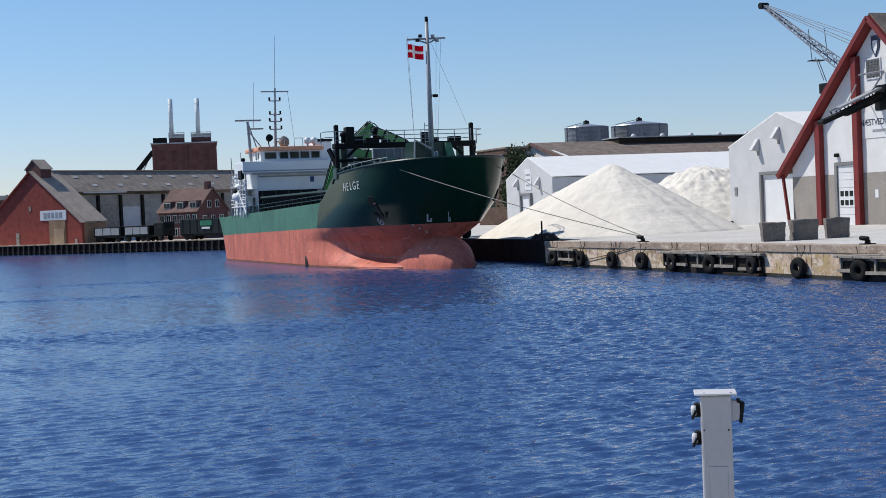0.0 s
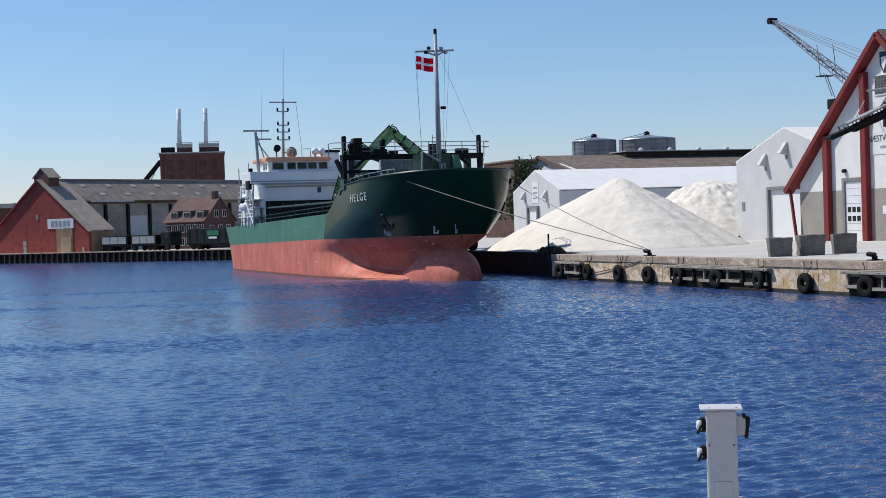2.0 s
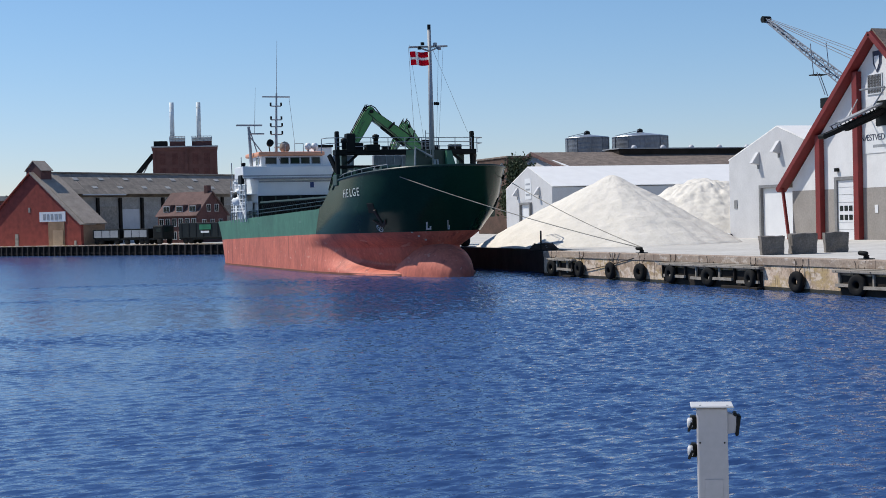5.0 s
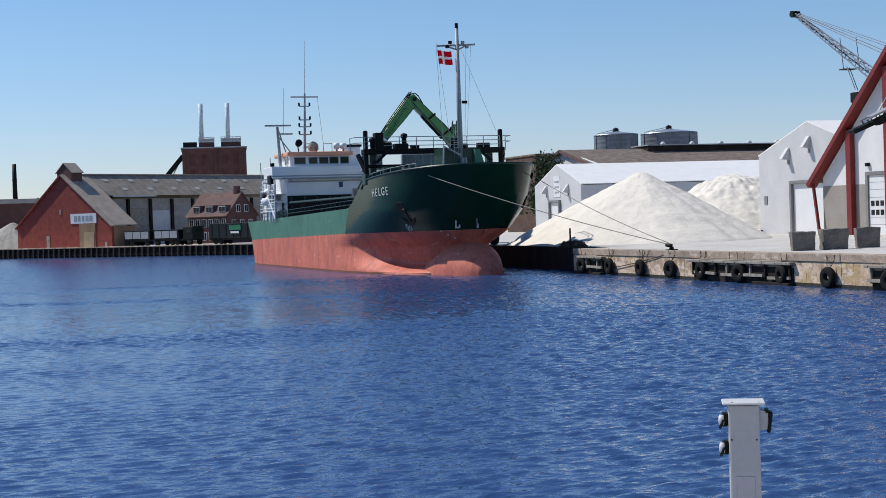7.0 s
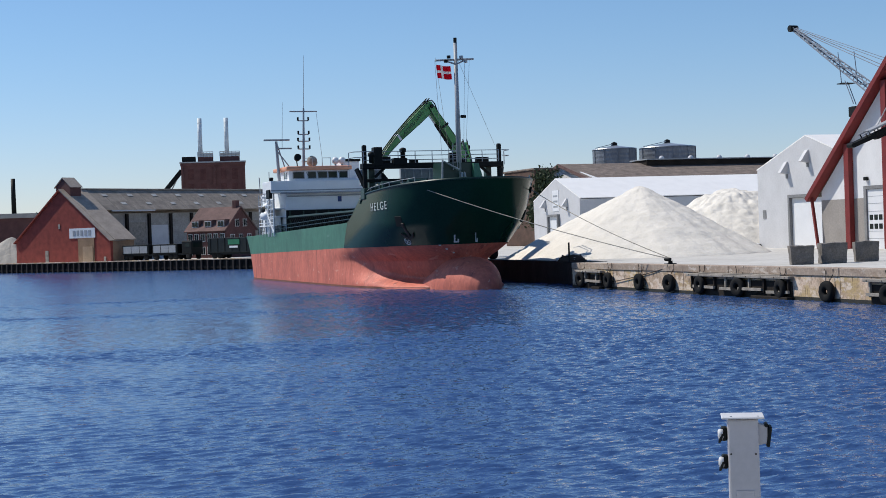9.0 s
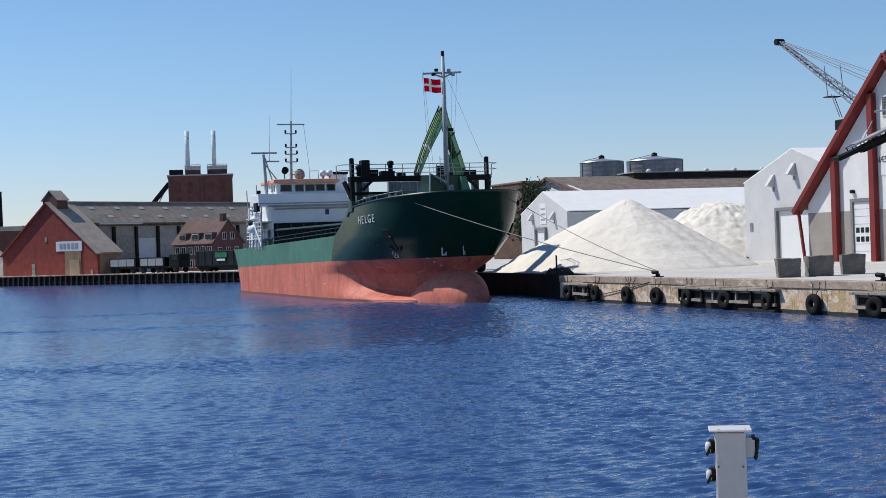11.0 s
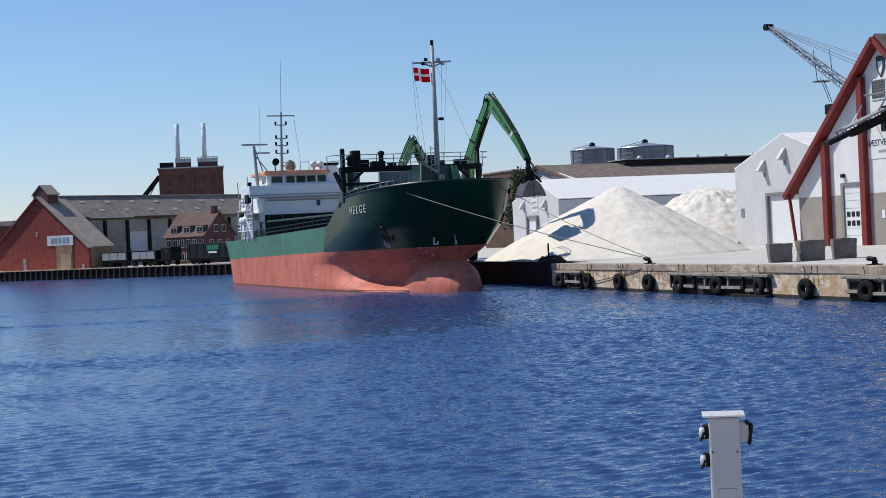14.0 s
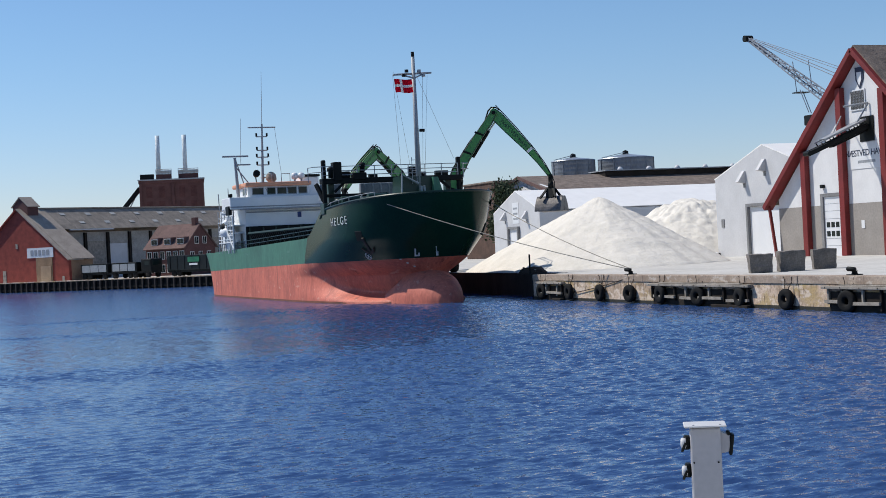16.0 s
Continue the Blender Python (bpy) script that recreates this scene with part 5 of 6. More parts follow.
def handler(x, y, foot, BOOM, STICK):
    t = thing("material_handler", pose(x, y, TOP), "green hydraulic material handler with clamshell grab on the quay", "material handler", "material handlers on the quay")
    base = part("undercarriage", boxed((-1.2, -2.2, 0.9), (0.3, 2.2, 1.7), bevel=0.1), M_BLACK, t)
    for i in (-1, 1):
        for j in (-1, 1):
            part("wheel", lathe([(0.25, -0.3), (0.6, -0.28), (0.65, -0.1), (0.65, 0.1), (0.6, 0.28), (0.25, 0.3)], 20, pose(i * 0.62 - 0.45, j * 1.7, 0.65, 0, 90, 0)), M_RUBBER, base, smooth=True)
    up = foot - TOP - 4.53
    part("pedestal", lathe([(0.9, 1.7), (0.8, 2.8 + up), (1.1, 2.95 + up), (1.1, 3.1 + up)], 20), M_BLACK, base)
    upper = part("superstructure", boxed((-3.4, -1.4, 3.1 + up), (1.2, 1.4, 4.4 + up), bevel=0.12), M_GREEN_DARK, t)
    part("cab", boxed((-0.2, 1.0, 4.4 + up), (1.5, 2.0, 6.0 + up), bevel=0.08), M_BLACK, upper)
    part("boom_bracket", boxed((0.3, -0.5, 4.2 + up), (1.1, 0.5, 4.8 + up), bevel=0.05), M_ARM, upper)
    L, bow = BOOM, 0.105 * BOOM
    spine = [(-0.3, 0.0, 0.5), (L * 0.12, bow * 0.45, 0.72), (L * 0.28, bow * 0.9, 0.92), (L * 0.42, bow * 1.05, 0.95), (L * 0.56, bow * 0.9, 0.84), (L * 0.76, bow * 0.52, 0.72), (L * 0.92, bow * 0.14, 0.66), (L + 0.05, 0.0, 0.56), (L + 0.25, -0.04, 0.36)]
    boom = part("boom", girder(0.62, spine, 0.8), M_ARM, t, "bright green cranked box-section boom")
    for s in (-1, 1):
        part("flange", tube([(x, s * 0.3, m + d / 2) for x, m, d in spine[1:-1]], 0.04, 5), M_GREEN_DARK, boom)
        part("flange", tube([(x, s * 0.3, m - d / 2) for x, m, d in spine[1:-1]], 0.04, 5), M_GREEN_DARK, boom)
        part("boom_cylinder", rodded((0.7, s * 0.44, -1.2), (L * 0.3, s * 0.44, bow * 0.55), 0.13), M_BLACK, boom)
        part("piston_rod", rodded((L * 0.3, s * 0.44, bow * 0.55), (L * 0.4, s * 0.44, bow * 0.9), 0.08), M_GALV, boom)
        part("hose", tube([(L * 0.3, s * 0.2, bow + 0.55), (L * 0.45, s * 0.22, bow + 0.62), (L * 0.7, s * 0.2, bow * 0.6 + 0.5), (L * 0.9, s * 0.22, 0.5), (L, s * 0.24, 0.55), (L + 0.4, s * 0.23, 0.4), (L + 0.55, s * 0.2, 0.0), (L + 0.4, s * 0.2, -0.4)], 0.05, 6), M_BLACK, boom)
        for f in (0.3, 0.47, 0.62, 0.8):
            m = lerp([(x, m) for x, m, d in spine], L * f)
            part("hose_clamp", boxed((L * f - 0.09, s * 0.325 - 0.03, m - 0.3), (L * f + 0.09, s * 0.325 + 0.03, m + 0.52), bevel=0.01), M_BLACK, boom)
    part("elbow_pin", rodded((L, -0.46, 0), (L, 0.46, 0), 0.17, n=14), M_BLACK, boom)
    part("foot_pin", rodded((0, -0.46, 0), (0, 0.46, 0), 0.17, n=14), M_BLACK, boom)
    part("arm_cylinder", rodded((L * 0.6, 0.0, bow * 0.78 - 0.52), (L * 0.85, 0.0, -0.16), 0.13, n=10), M_BLACK, boom)
    part("piston_rod", rodded((L * 0.85, 0.0, -0.16), (L * 0.97, 0.0, -0.5), 0.08), M_GALV, boom)
    K = STICK
    reach = [(-0.4, 0.08, 0.4), (-0.15, 0.02, 0.66), (0.5, 0.02, 0.98), (K * 0.25, 0.08, 0.92), (K * 0.45, 0.16, 0.78), (K * 0.6, 0.2, 0.64), (K * 0.78, 0.16, 0.48), (K - 0.5, 0.05, 0.36), (K, 0.0, 0.28)]
    stick = part("stick", girder(0.5, reach, 0.8), M_ARM, t, "bright green tapering stick")
    part("pale_band", girder(0.51, [(x, lerp([(u, m) for u, m, d in reach], x), lerp([(u, d) for u, m, d in reach], x) + 0.012) for x in (K * 0.59, K * 0.63)]), M_DOORWHITE, stick)
    for s in (-1, 1):
        lettering("lettering", "NÆSTVED HAVN", 0.46, M_GREEN_DARK, stick, pose(K * 0.36, s * 0.262, 0.12, 0, -2, 0 if s < 0 else 180), 0.005)
        part("flange", tube([(x, s * 0.24, m + d / 2) for x, m, d in reach[1:]], 0.035, 5), M_GREEN_DARK, stick)
        part("flange", tube([(x, s * 0.24, m - d / 2) for x, m, d in reach[1:]], 0.035, 5), M_GREEN_DARK, stick)
        part("stick_hose", tube([(-0.4, s * 0.18, 0.6), (K * 0.3, s * 0.18, 0.66), (K * 0.62, s * 0.17, 0.6), (K * 0.85, s * 0.16, 0.42), (K + 0.25, s * 0.12, 0.1), (K + 0.3, s * 0.1, -0.5)], 0.045, 6), M_BLACK, stick)
    part("tip_pin", rodded((K - 0.05, -0.3, 0), (K - 0.05, 0.3, 0), 0.12, n=12), M_BLACK, stick)
    grab = part("grab_head", lathe([(0.1, -1.1), (0.26, -1.05), (0.26, -0.6), (0.16, -0.52), (0.12, -0.1), (0.14, 0.05)], 14), M_BLACK, t, "black rotator and grab head", smooth=True)
    for d in (-0.13, 0.13):
        part("link_plate", boxed((-0.16, d - 0.04, -0.6), (0.16, d + 0.04, 0.14), bevel=0.03), M_BLACK, grab)
        part("loose_hose", tube([(0.1, d, -0.05), (0.42, d * 1.6, -0.5), (0.34, d * 1.5, -1.1), (0.15, d, -1.5)], 0.045, 6), M_BLACK, grab)
    part("grab_frame", prism([(-0.2, -1.0), (0.2, -1.0), (0.5, -1.95), (-0.5, -1.95)], 0.7, "y"), M_BLACK, grab, at=pose(0, -0.35, 0))
    for s in (-1, 1):
        shell = part("grab_shell", shell_bm(s), M_SHELL, grab, "worn steel clamshell bucket", at=pose(s * 0.03, -1.25, 0))
        part("cutting_lip", boxed((min(0, s * 0.1), 0.02, -3.16), (max(0, s * 0.1), 2.48, -3.0), bevel=0.02), M_BLACK, shell)
        for d in (-0.75, 0.75):
            part("grab_arm", beam(bmesh.new(), (s * 0.2, d * 0.4, -1.15), (s * 0.85, d, -2.0), 0.14, 0.18, (0, 1, 0)), M_BLACK, grab)
    return t, upper, boom, stick, grab, foot, BOOM, STICK


handler_a = handler(48.45, 123.45, 5.85, 11.1, 7.75)
handler_b = handler(49.2, 132.2, 8.3, 7.2, 6.0)

# ---- far bank: brick gable shed, house, lorry, skip, tower ----
fq = thing("far_quay_wall", LQ, "dark timber-faced quay wall of the far bank", "quay wall", kind="structure")
part("wall_face", boxed((-120, 0.05, -1), (4.4, 0.6, LTOP - 0.05)), M_TIMBER, fq)
part("cope", boxed((-120, -0.2, LTOP - 0.04), (4.4, 0.9, LTOP + 0.12), bevel=0.02), M_CONC, fq)
part("waling", boxed((-120, -0.22, 0.25), (4.3, 0.04, 0.5)), M_TIMBER, fq)
pile_mesh = mesh_of("pile_post", boxed((-0.14, -0.3, -1), (0.14, 0.04, LTOP - 0.1), bevel=0.02))
pile_mesh.materials.append(mat("brown_pile_timber", (0.06, 0.044, 0.034), 0.9, var=0.2))
for k in range(62):
    o = new("pile_post", pile_mesh)
    o.parent = fq
    o.location = (-76 + k * 1.3, -0.03, 0)

shed = thing("brick_shed", LQ, "long shed with a red brick gable and grey roof", "warehouse")
U0, U1, UP, ZE, ZP = -58.1, -34.4, -46.2, 4.9, 13.3
sl = (ZP - ZE) / (U1 - UP)
part("gable_wall", prism([(U0, LTOP), (U1, LTOP), (U1, ZE), (UP, ZP), (U0, ZE)], 0.5, "y"), M_BRICK, shed, "weathered red brick gable", at=pose(0, 4, 0))
part("side_wall", boxed((U1 - 0.5, 4.5, LTOP), (U1 - 0.02, 9.0, ZE - 0.1)), mat("tan_brick", (0.32, 0.2, 0.12), 0.9, var=0.12), shed)
part("gable_coping", beam(bmesh.new(), (U1 + 0.3, 4.1, ZE - 0.05), (UP, 4.1, ZP + 0.2), 0.9, 0.2), M_ETERNIT, shed)
part("gable_coping", beam(bmesh.new(), (U0 - 0.3, 4.1, ZE - 0.05), (UP, 4.1, ZP + 0.2), 0.9, 0.2), M_BRICK, shed)
part("roof", beam(bmesh.new(), (U1 + 0.4, 6.8, ZE + 0.05), (UP, 6.8, ZP + 0.25), 4.6, 0.14), M_ETERNIT, shed)
M_SHEET = mat("fibre_cement_sheet", (0.30, 0.255, 0.21), 0.9, var=0.16, scale=1.2, island=0.12)
for r in range(5):
    du0, du1 = r * 0.98, r * 0.98 + 1.08
    sheet = mesh_of("roof_sheet", beam(bmesh.new(), (UP + du1, 0, ZP - du1 * sl + 0.16), (UP + du0, 0, ZP - du0 * sl + 0.22), 3.96, 0.06))
    sheet.materials.append(M_SHEET)
    for k in range(14):
        o = new("roof_sheet", sheet)
        o.parent = shed
        o.location = (0, 10.0 + 4.0 * k, 0.004 * (k % 2))
part("ridge_cap", boxed((UP - 0.3, 8, ZP + 0.2), (UP + 0.3, 64, ZP + 0.42), bevel=0.05), M_SHEET, shed)
part("gutter", boxed((-41.4, 10.5, ZP - 4.95 * sl - 0.1), (-41.1, 20, ZP - 4.95 * sl + 0.12)), M_CLAD, shed, "pale metal gutter")
part("roof", beam(bmesh.new(), (U0 - 0.4, 33, ZE + 0.05), (UP, 33, ZP + 0.25), 58, 0.14), M_ETERNIT, shed)
M_SHEDWALL = mat("grey_shed_cladding", (0.36, 0.34, 0.31), 0.8, var=0.15)
part("shed_wall", boxed((-43.4, 9, LTOP), (-42.9, 64, 9.4)), M_SHEDWALL, shed)
for k in range(9):
    v = 10.0 + k * 5.0
    part("shed_post", boxed((-42.9, v - 0.25, LTOP), (-42.5, v + 0.25, 9.3)), M_TIMBER, shed)
    part("sliding_door", boxed((-42.88, v + 0.5, LTOP), (-42.75, v + 4.4, 8.3 - (k % 3) * 0.5)), (M_SHEDWALL, M_TIMBER_PALE, M_CLAD)[k % 3], shed)
M_ROOFLIGHT = mat("rooflight", (0.5, 0.48, 0.44), 0.5)
for r, du in enumerate((1.2, 3.3)):
    for k in range(9):
        v = 12 + k * 5.6 + r * 2.4
        a = Vector((UP + du, v, ZP - du * sl + 0.30))
        part("rooflight", beam(bmesh.new(), a, a + Vector((0.55, 0, -0.55 * sl)), 1.1, 0.05), M_ROOFLIGHT, shed)
cup = part("cupola", prism([(-48.0, 11.0), (-44.4, 11.0), (-44.4, 13.9), (-46.2, 15.3), (-48.0, 13.9)], 2.2, "y"), M_BRICK_DARK, shed, "dark red roof cupola", at=pose(0, 4.6, 0))
part("cupola_roof", beam(bmesh.new(), (-44.1, 1.1, 13.8), (-46.2, 1.1, 15.45), 2.5, 0.12), M_ETERNIT, cup)
part("cupola_roof", beam(bmesh.new(), (-48.3, 1.1, 13.8), (-46.2, 1.1, 15.45), 2.5, 0.12), M_ETERNIT, cup)
part("sign_board", boxed((-44.2, 3.9, 5.4), (-37.9, 3.98, 7.0)), M_DOORWHITE, shed, "white company sign board")
sg = bmesh.new()
for k, w in enumerate((0.8, 0.7, 0.7, 0.8, 0.8)):
    box(sg, (-43.3 + k * 0.95, 3.86, 5.75), (-43.3 + k * 0.95 + w * 0.8, 3.895, 6.65))
part("sign_bars", sg, M_GREY, shed)
part("gable_door", boxed((-42.1, 3.88, LTOP), (-38.2, 3.99, 5.35)), mat("ochre_door", (0.30, 0.19, 0.11), 0.8, var=0.15), shed)
part("door_leaf", boxed((-40.9, 3.8, LTOP), (-38.5, 3.875, 4.0)), mat("tan_door_leaf", (0.42, 0.29, 0.18), 0.8), shed)
for u, z, w, h2_ in ((-50.5, LTOP, 0.8, 2.0), (-36.0, LTOP, 0.5, 0.8), (-47.0, 7.0, 0.5, 0.8)):
    part("patch", boxed((u, 3.93, z + 0.02), (u + w, 3.99, z + h2_)), M_TIMBER_PALE, shed)

hs = thing("brick_house", LQ, "two-storey red brick house with dormers and a tiled roof", "house")
part("wall", boxed((-27.4, 14, LTOP), (-18.6, 20.8, 5.95)), M_BRICK_DARK, hs)
part("gable_wall", prism([(14, 5.95), (20.8, 5.95), (17.4, 9.4)], 0.4, "x"), M_BRICK_DARK, hs, at=pose(-19.0, 0, 0))
part("gable_wall", prism([(14, 5.95), (20.8, 5.95), (17.4, 9.4)], 0.4, "x"), M_BRICK_DARK, hs, at=pose(-27.4, 0, 0))
for a in (13.6, 21.2):
    part("roof", beam(bmesh.new(), (-23.0, a, 5.75), (-23.0, 17.4, 9.6), 9.3, 0.16), M_TILE, hs, "red tiled roof")
part("chimney", boxed((-19.9, 17.0, 9.0), (-19.1, 17.8, 10.6), bevel=0.03), M_BRICK_DARK, hs)
M_WINWHITE = mat("white_window_frame", (0.7, 0.7, 0.68), 0.6)
for k in range(3):
    u = -26.4 + k * 2.9
    d = part("dormer", boxed((u, 14.2, 6.3), (u + 1.7, 16.0, 7.6), bevel=0.03), M_TILE, hs)
    part("dormer_window", boxed((u + 0.15, 14.1, 6.45), (u + 1.55, 14.22, 7.4)), M_WINWHITE, d)
    for j in range(2):
        part("pane", boxed((u + 0.25 + 0.65 * j, 14.06, 6.55), (u + 0.8 + 0.65 * j, 14.11, 7.3)), M_GLASS, d)


def window(parent, m, w, h):
    f = part("window_frame", boxed((-w / 2, -0.06, 0), (w / 2, 0.0, h)), M_WINWHITE, parent, at=m)
    for s in (0, 1):
        part("pane", boxed((-w / 2 + 0.08 + s * (w / 2 - 0.04), -0.075, 0.08), (-0.04 + s * (w / 2 - 0.04), -0.062, h - 0.08)), M_GLASS, f)


for k in range(6):
    window(hs, pose(-26.6 + k * 1.45, 14, 4.1), 1.0, 1.3)
    window(hs, pose(-26.6 + k * 1.45, 14, 2.0), 1.0, 1.3)
for v, z in ((16.6, 6.4), (18.4, 6.4), (15.5, 4.0), (17.4, 4.0), (19.3, 4.0)):
    window(hs, pose(-18.6, v, z, 0, 0, 90), 0.9, 1.2)


def lorry():
    t = thing("lorry_with_trailer", LQ @ pose(0, 6.2, LTOP), "dark lorry and trailer with grey panelled bins", "lorry")
    part("chassis", boxed((-32.5, -1.1, 0.7), (-17.3, 1.1, 1.0)), M_BLACK, t)
    for a, b in ((-32.7, -26.6), (-25.8, -20.2)):
        part("bin", boxed((a, -1.25, 0.9), (b, 1.25, 2.45), bevel=0.05), M_BLACK, t)
        for k in range(3):
            w = (b - a - 0.5) / 3
            part("bin_panel", boxed((a + 0.3 + k * w, -1.3, 1.15), (a + 0.3 + k * w + w - 0.15, -1.252, 2.25)), M_GREY, t)
    part("lorry_cab", boxed((-19.3, -1.2, 0.8), (-17.0, 1.2, 2.9), bevel=0.2), M_BLACK, t)
    part("windscreen", boxed((-17.05, -1.0, 1.85), (-16.97, 1.0, 2.6), bevel=0.03), M_GLASS, t)
    part("side_window", boxed((-18.5, -1.22, 1.9), (-17.5, -1.19, 2.5), bevel=0.01), M_GLASS, t)
    part("loading_crane", boxed((-20.0, -0.5, 0.95), (-19.5, 0.5, 2.6), bevel=0.06), M_BLACK, t)
    for u in (-32.0, -30.9, -27.4, -25.1, -21.8, -20.7, -17.9):
        for s in (-1, 1):
            part("wheel", lathe([(0.2, -0.16), (0.5, -0.15), (0.5, 0.15), (0.2, 0.16)], 18, pose(u, s * 1.0, 0.5, 90, 0, 0)), M_RUBBER, t, smooth=True)


lorry()
skip = thing("container_trailer", LQ @ pose(0, 7.5, LTOP), "dark roll-off container with a green emblem on a trailer", "container")
part("container_body", boxed((-14.9, -1.25, 0.9), (-1.7, 1.25, 3.15), bevel=0.06), mat("dark_container_paint", (0.012, 0.018, 0.02), 0.55, spec=0.25), skip)
part("trailer_frame", boxed((-14.7, -1.1, 0.6), (-1.9, 1.1, 0.98)), M_BLACK, skip)
for k in range(9):
    part("rib", boxed((-14.3 + k * 1.5, -1.3, 1.05), (-14.22 + k * 1.5, -1.252, 3.1)), M_BLACK, skip)
part("emblem", boxed((-10.5, -1.335, 2.1), (-8.1, -1.305, 2.85)), mat("green_emblem", (0.02, 0.2, 0.1)), skip)
part("emblem_bar", boxed((-10.2, -1.335, 1.6), (-8.5, -1.305, 1.9)), M_WHITE, skip)
for u in (-13.7, -12.6, -4.9, -3.8):
    for s in (-1, 1):
        part("wheel", lathe([(0.2, -0.16), (0.5, -0.15), (0.5, 0.15), (0.2, 0.16)], 18, pose(u, s * 0.95, 0.5, 90, 0, 0)), M_RUBBER, skip, smooth=True)

M_FLUE = mat("pale_blue_grey_flue", (0.62, 0.70, 0.74), 0.6, var=0.12)
M_NICHE = mat("recessed_brick", (0.11, 0.042, 0.036), 0.9, var=0.2)
tower = thing("brick_silo_tower", pose(62, 322, 0, 0, 0, -11.5), "dark red brick silo tower with twin steel flues", "tower")
part("body", boxed((-7.0, 0, LTOP), (7.0, 12, 21.4)), M_BRICK_DARK, tower)
part("parapet", boxed((-7.2, -0.2, 21.0), (7.2, 12.2, 21.62), bevel=0.05), M_BRICK_DARK, tower)
part("parapet_cap", boxed((-7.35, -0.35, 21.63), (7.35, 12.3, 21.9), bevel=0.04), M_GREY, tower)
for x in (-7.05, 0.0, 6.55):
    part("pier", boxed((x, -0.35, LTOP), (x + 0.55, 0.0, 21.0)), M_BRICK_DARK, tower)
for x in (-5.0, -2.3, 2.2, 4.7):
    part("niche", boxed((x - 0.55, -0.06, 17.8), (x + 0.75, 0.0, 20.3)), M_NICHE, tower)
    part("niche", boxed((x - 0.55, -0.06, 12.5), (x + 0.75, 0.0, 17.0)), M_NICHE, tower)
part("roof_house", boxed((-6.8, 1, 21.9), (-3.8, 5, 23.1)), M_BLACK, tower)
for x, w in ((-1.6, 1.7), (3.8, 2.2)):
    part("roof_house", boxed((x - w, 1, 21.9), (x + w, 5, 23.0)), M_BRICK_DARK, tower)
    for k in range(6):
        u = x - w + 2 * w * k / 5
        part("rail_post", rodded((u, 0.95, 23.0), (u, 0.95, 24.1), 0.07, n=5), M_GALV, tower)
    for z in (23.4, 23.75, 24.1):
        part("roof_rail", rodded((x - w, 0.95, z), (x + w, 0.95, z), 0.08, n=5), M_GALV, tower)
    part("rail_sheet", boxed((x - w, 1.1, 23.02), (x + w, 1.16, 23.85)), M_FLUE, tower)
for x in (-2.7, 3.2):
    fl = part("flue", rodded((x, 3, 22.9), (x, 3, 31.8), 0.5, n=16), M_FLUE, tower, "tall galvanised flue", smooth=True)
    for k in range(8):
        part("flue_band", lathe([(0.5, 0), (0.53, 0.02), (0.53, 0.06), (0.5, 0.08)], 16, pose(x, 3, 23.6 + k)), M_FLUE, fl)
part("elevator_leg", beam(bmesh.new(), (-13.5, 4, 12.5), (-7.0, 4, 20.2), 1.0, 1.0), M_BLACK, tower)
part("elevator_post", rodded((-11.5, 4, 12), (-8.0, 4, 18.5), 0.12), M_GREY, tower)

low = thing("low_works", pose(24, 330, 0, 0, 0, 0), "distant low dark works building with a slim chimney", "factory")
part("hall_body", boxed((-46, 0, LTOP), (10, 20, 10.6)), M_BRICK_DARK, low)
part("hall_roof", boxed((-46.5, -0.5, 10.6), (10.5, 20.5, 11.6)), M_SHEDWALL, low)
part("chimney", rodded((-4.2, 6, 11), (-4.2, 6, 19.5), 0.55, 0.45, 16), M_BLACK, low, smooth=True)
heap("gravel_heap", *lq(-66, 9), LTOP, 4.6, 8, 7, 7.7, "pale heap of gravel on the far bank", material=M_HEAPDARK)


# ---- trees ----
def tree(x, y, z, h, spread, seed, label):
    rnd = random.Random(seed)
    t = thing("tree", pose(x, y, z), label, "tree", "harbour trees")
    bm = bmesh.new()
    rod(bm, (0, 0, 0), (0.1, 0, h * 0.55), 0.28, 0.16, 8)
    tips = []
    for k in range(9):
        a = rnd.uniform(0, 6.28)
        p0 = Vector((0.08, 0, h * rnd.uniform(0.25, 0.55)))
        p1 = Vector((math.cos(a) * spread * rnd.uniform(0.4, 0.85), math.sin(a) * spread * rnd.uniform(0.4, 0.85), h * rnd.uniform(0.55, 0.95)))
        rod(bm, p0, p1, 0.1, 0.03, 5)
        tips += [p1, p0.lerp(p1, 0.65)]
    part("trunk", bm, M_TIMBER, t)
    verts, faces = [], []
    for k in range(5200):
        c = tips[rnd.randrange(len(tips))] + Vector((rnd.gauss(0, 0.8), rnd.gauss(0, 0.8), rnd.gauss(0, 0.62)))
        s = rnd.uniform(0.12, 0.30)
        e = Euler((rnd.uniform(0, 6.28), rnd.uniform(0, 6.28), 0)).to_matrix()
        b = len(verts)
        for q in ((-s, 0, 0), (0, -s * 0.6, 0.03), (s, 0, 0), (0, s * 0.6, 0.03)):
            verts.append(tuple(c + e @ Vector(q)))
        faces.append((b, b + 1, b + 2, b + 3))
    me = bpy.data.meshes.new("crown")
    me.from_pydata(verts, [], faces)
    me.materials.append(M_LEAF)
    cr = new("crown", me)
    cr.parent = t


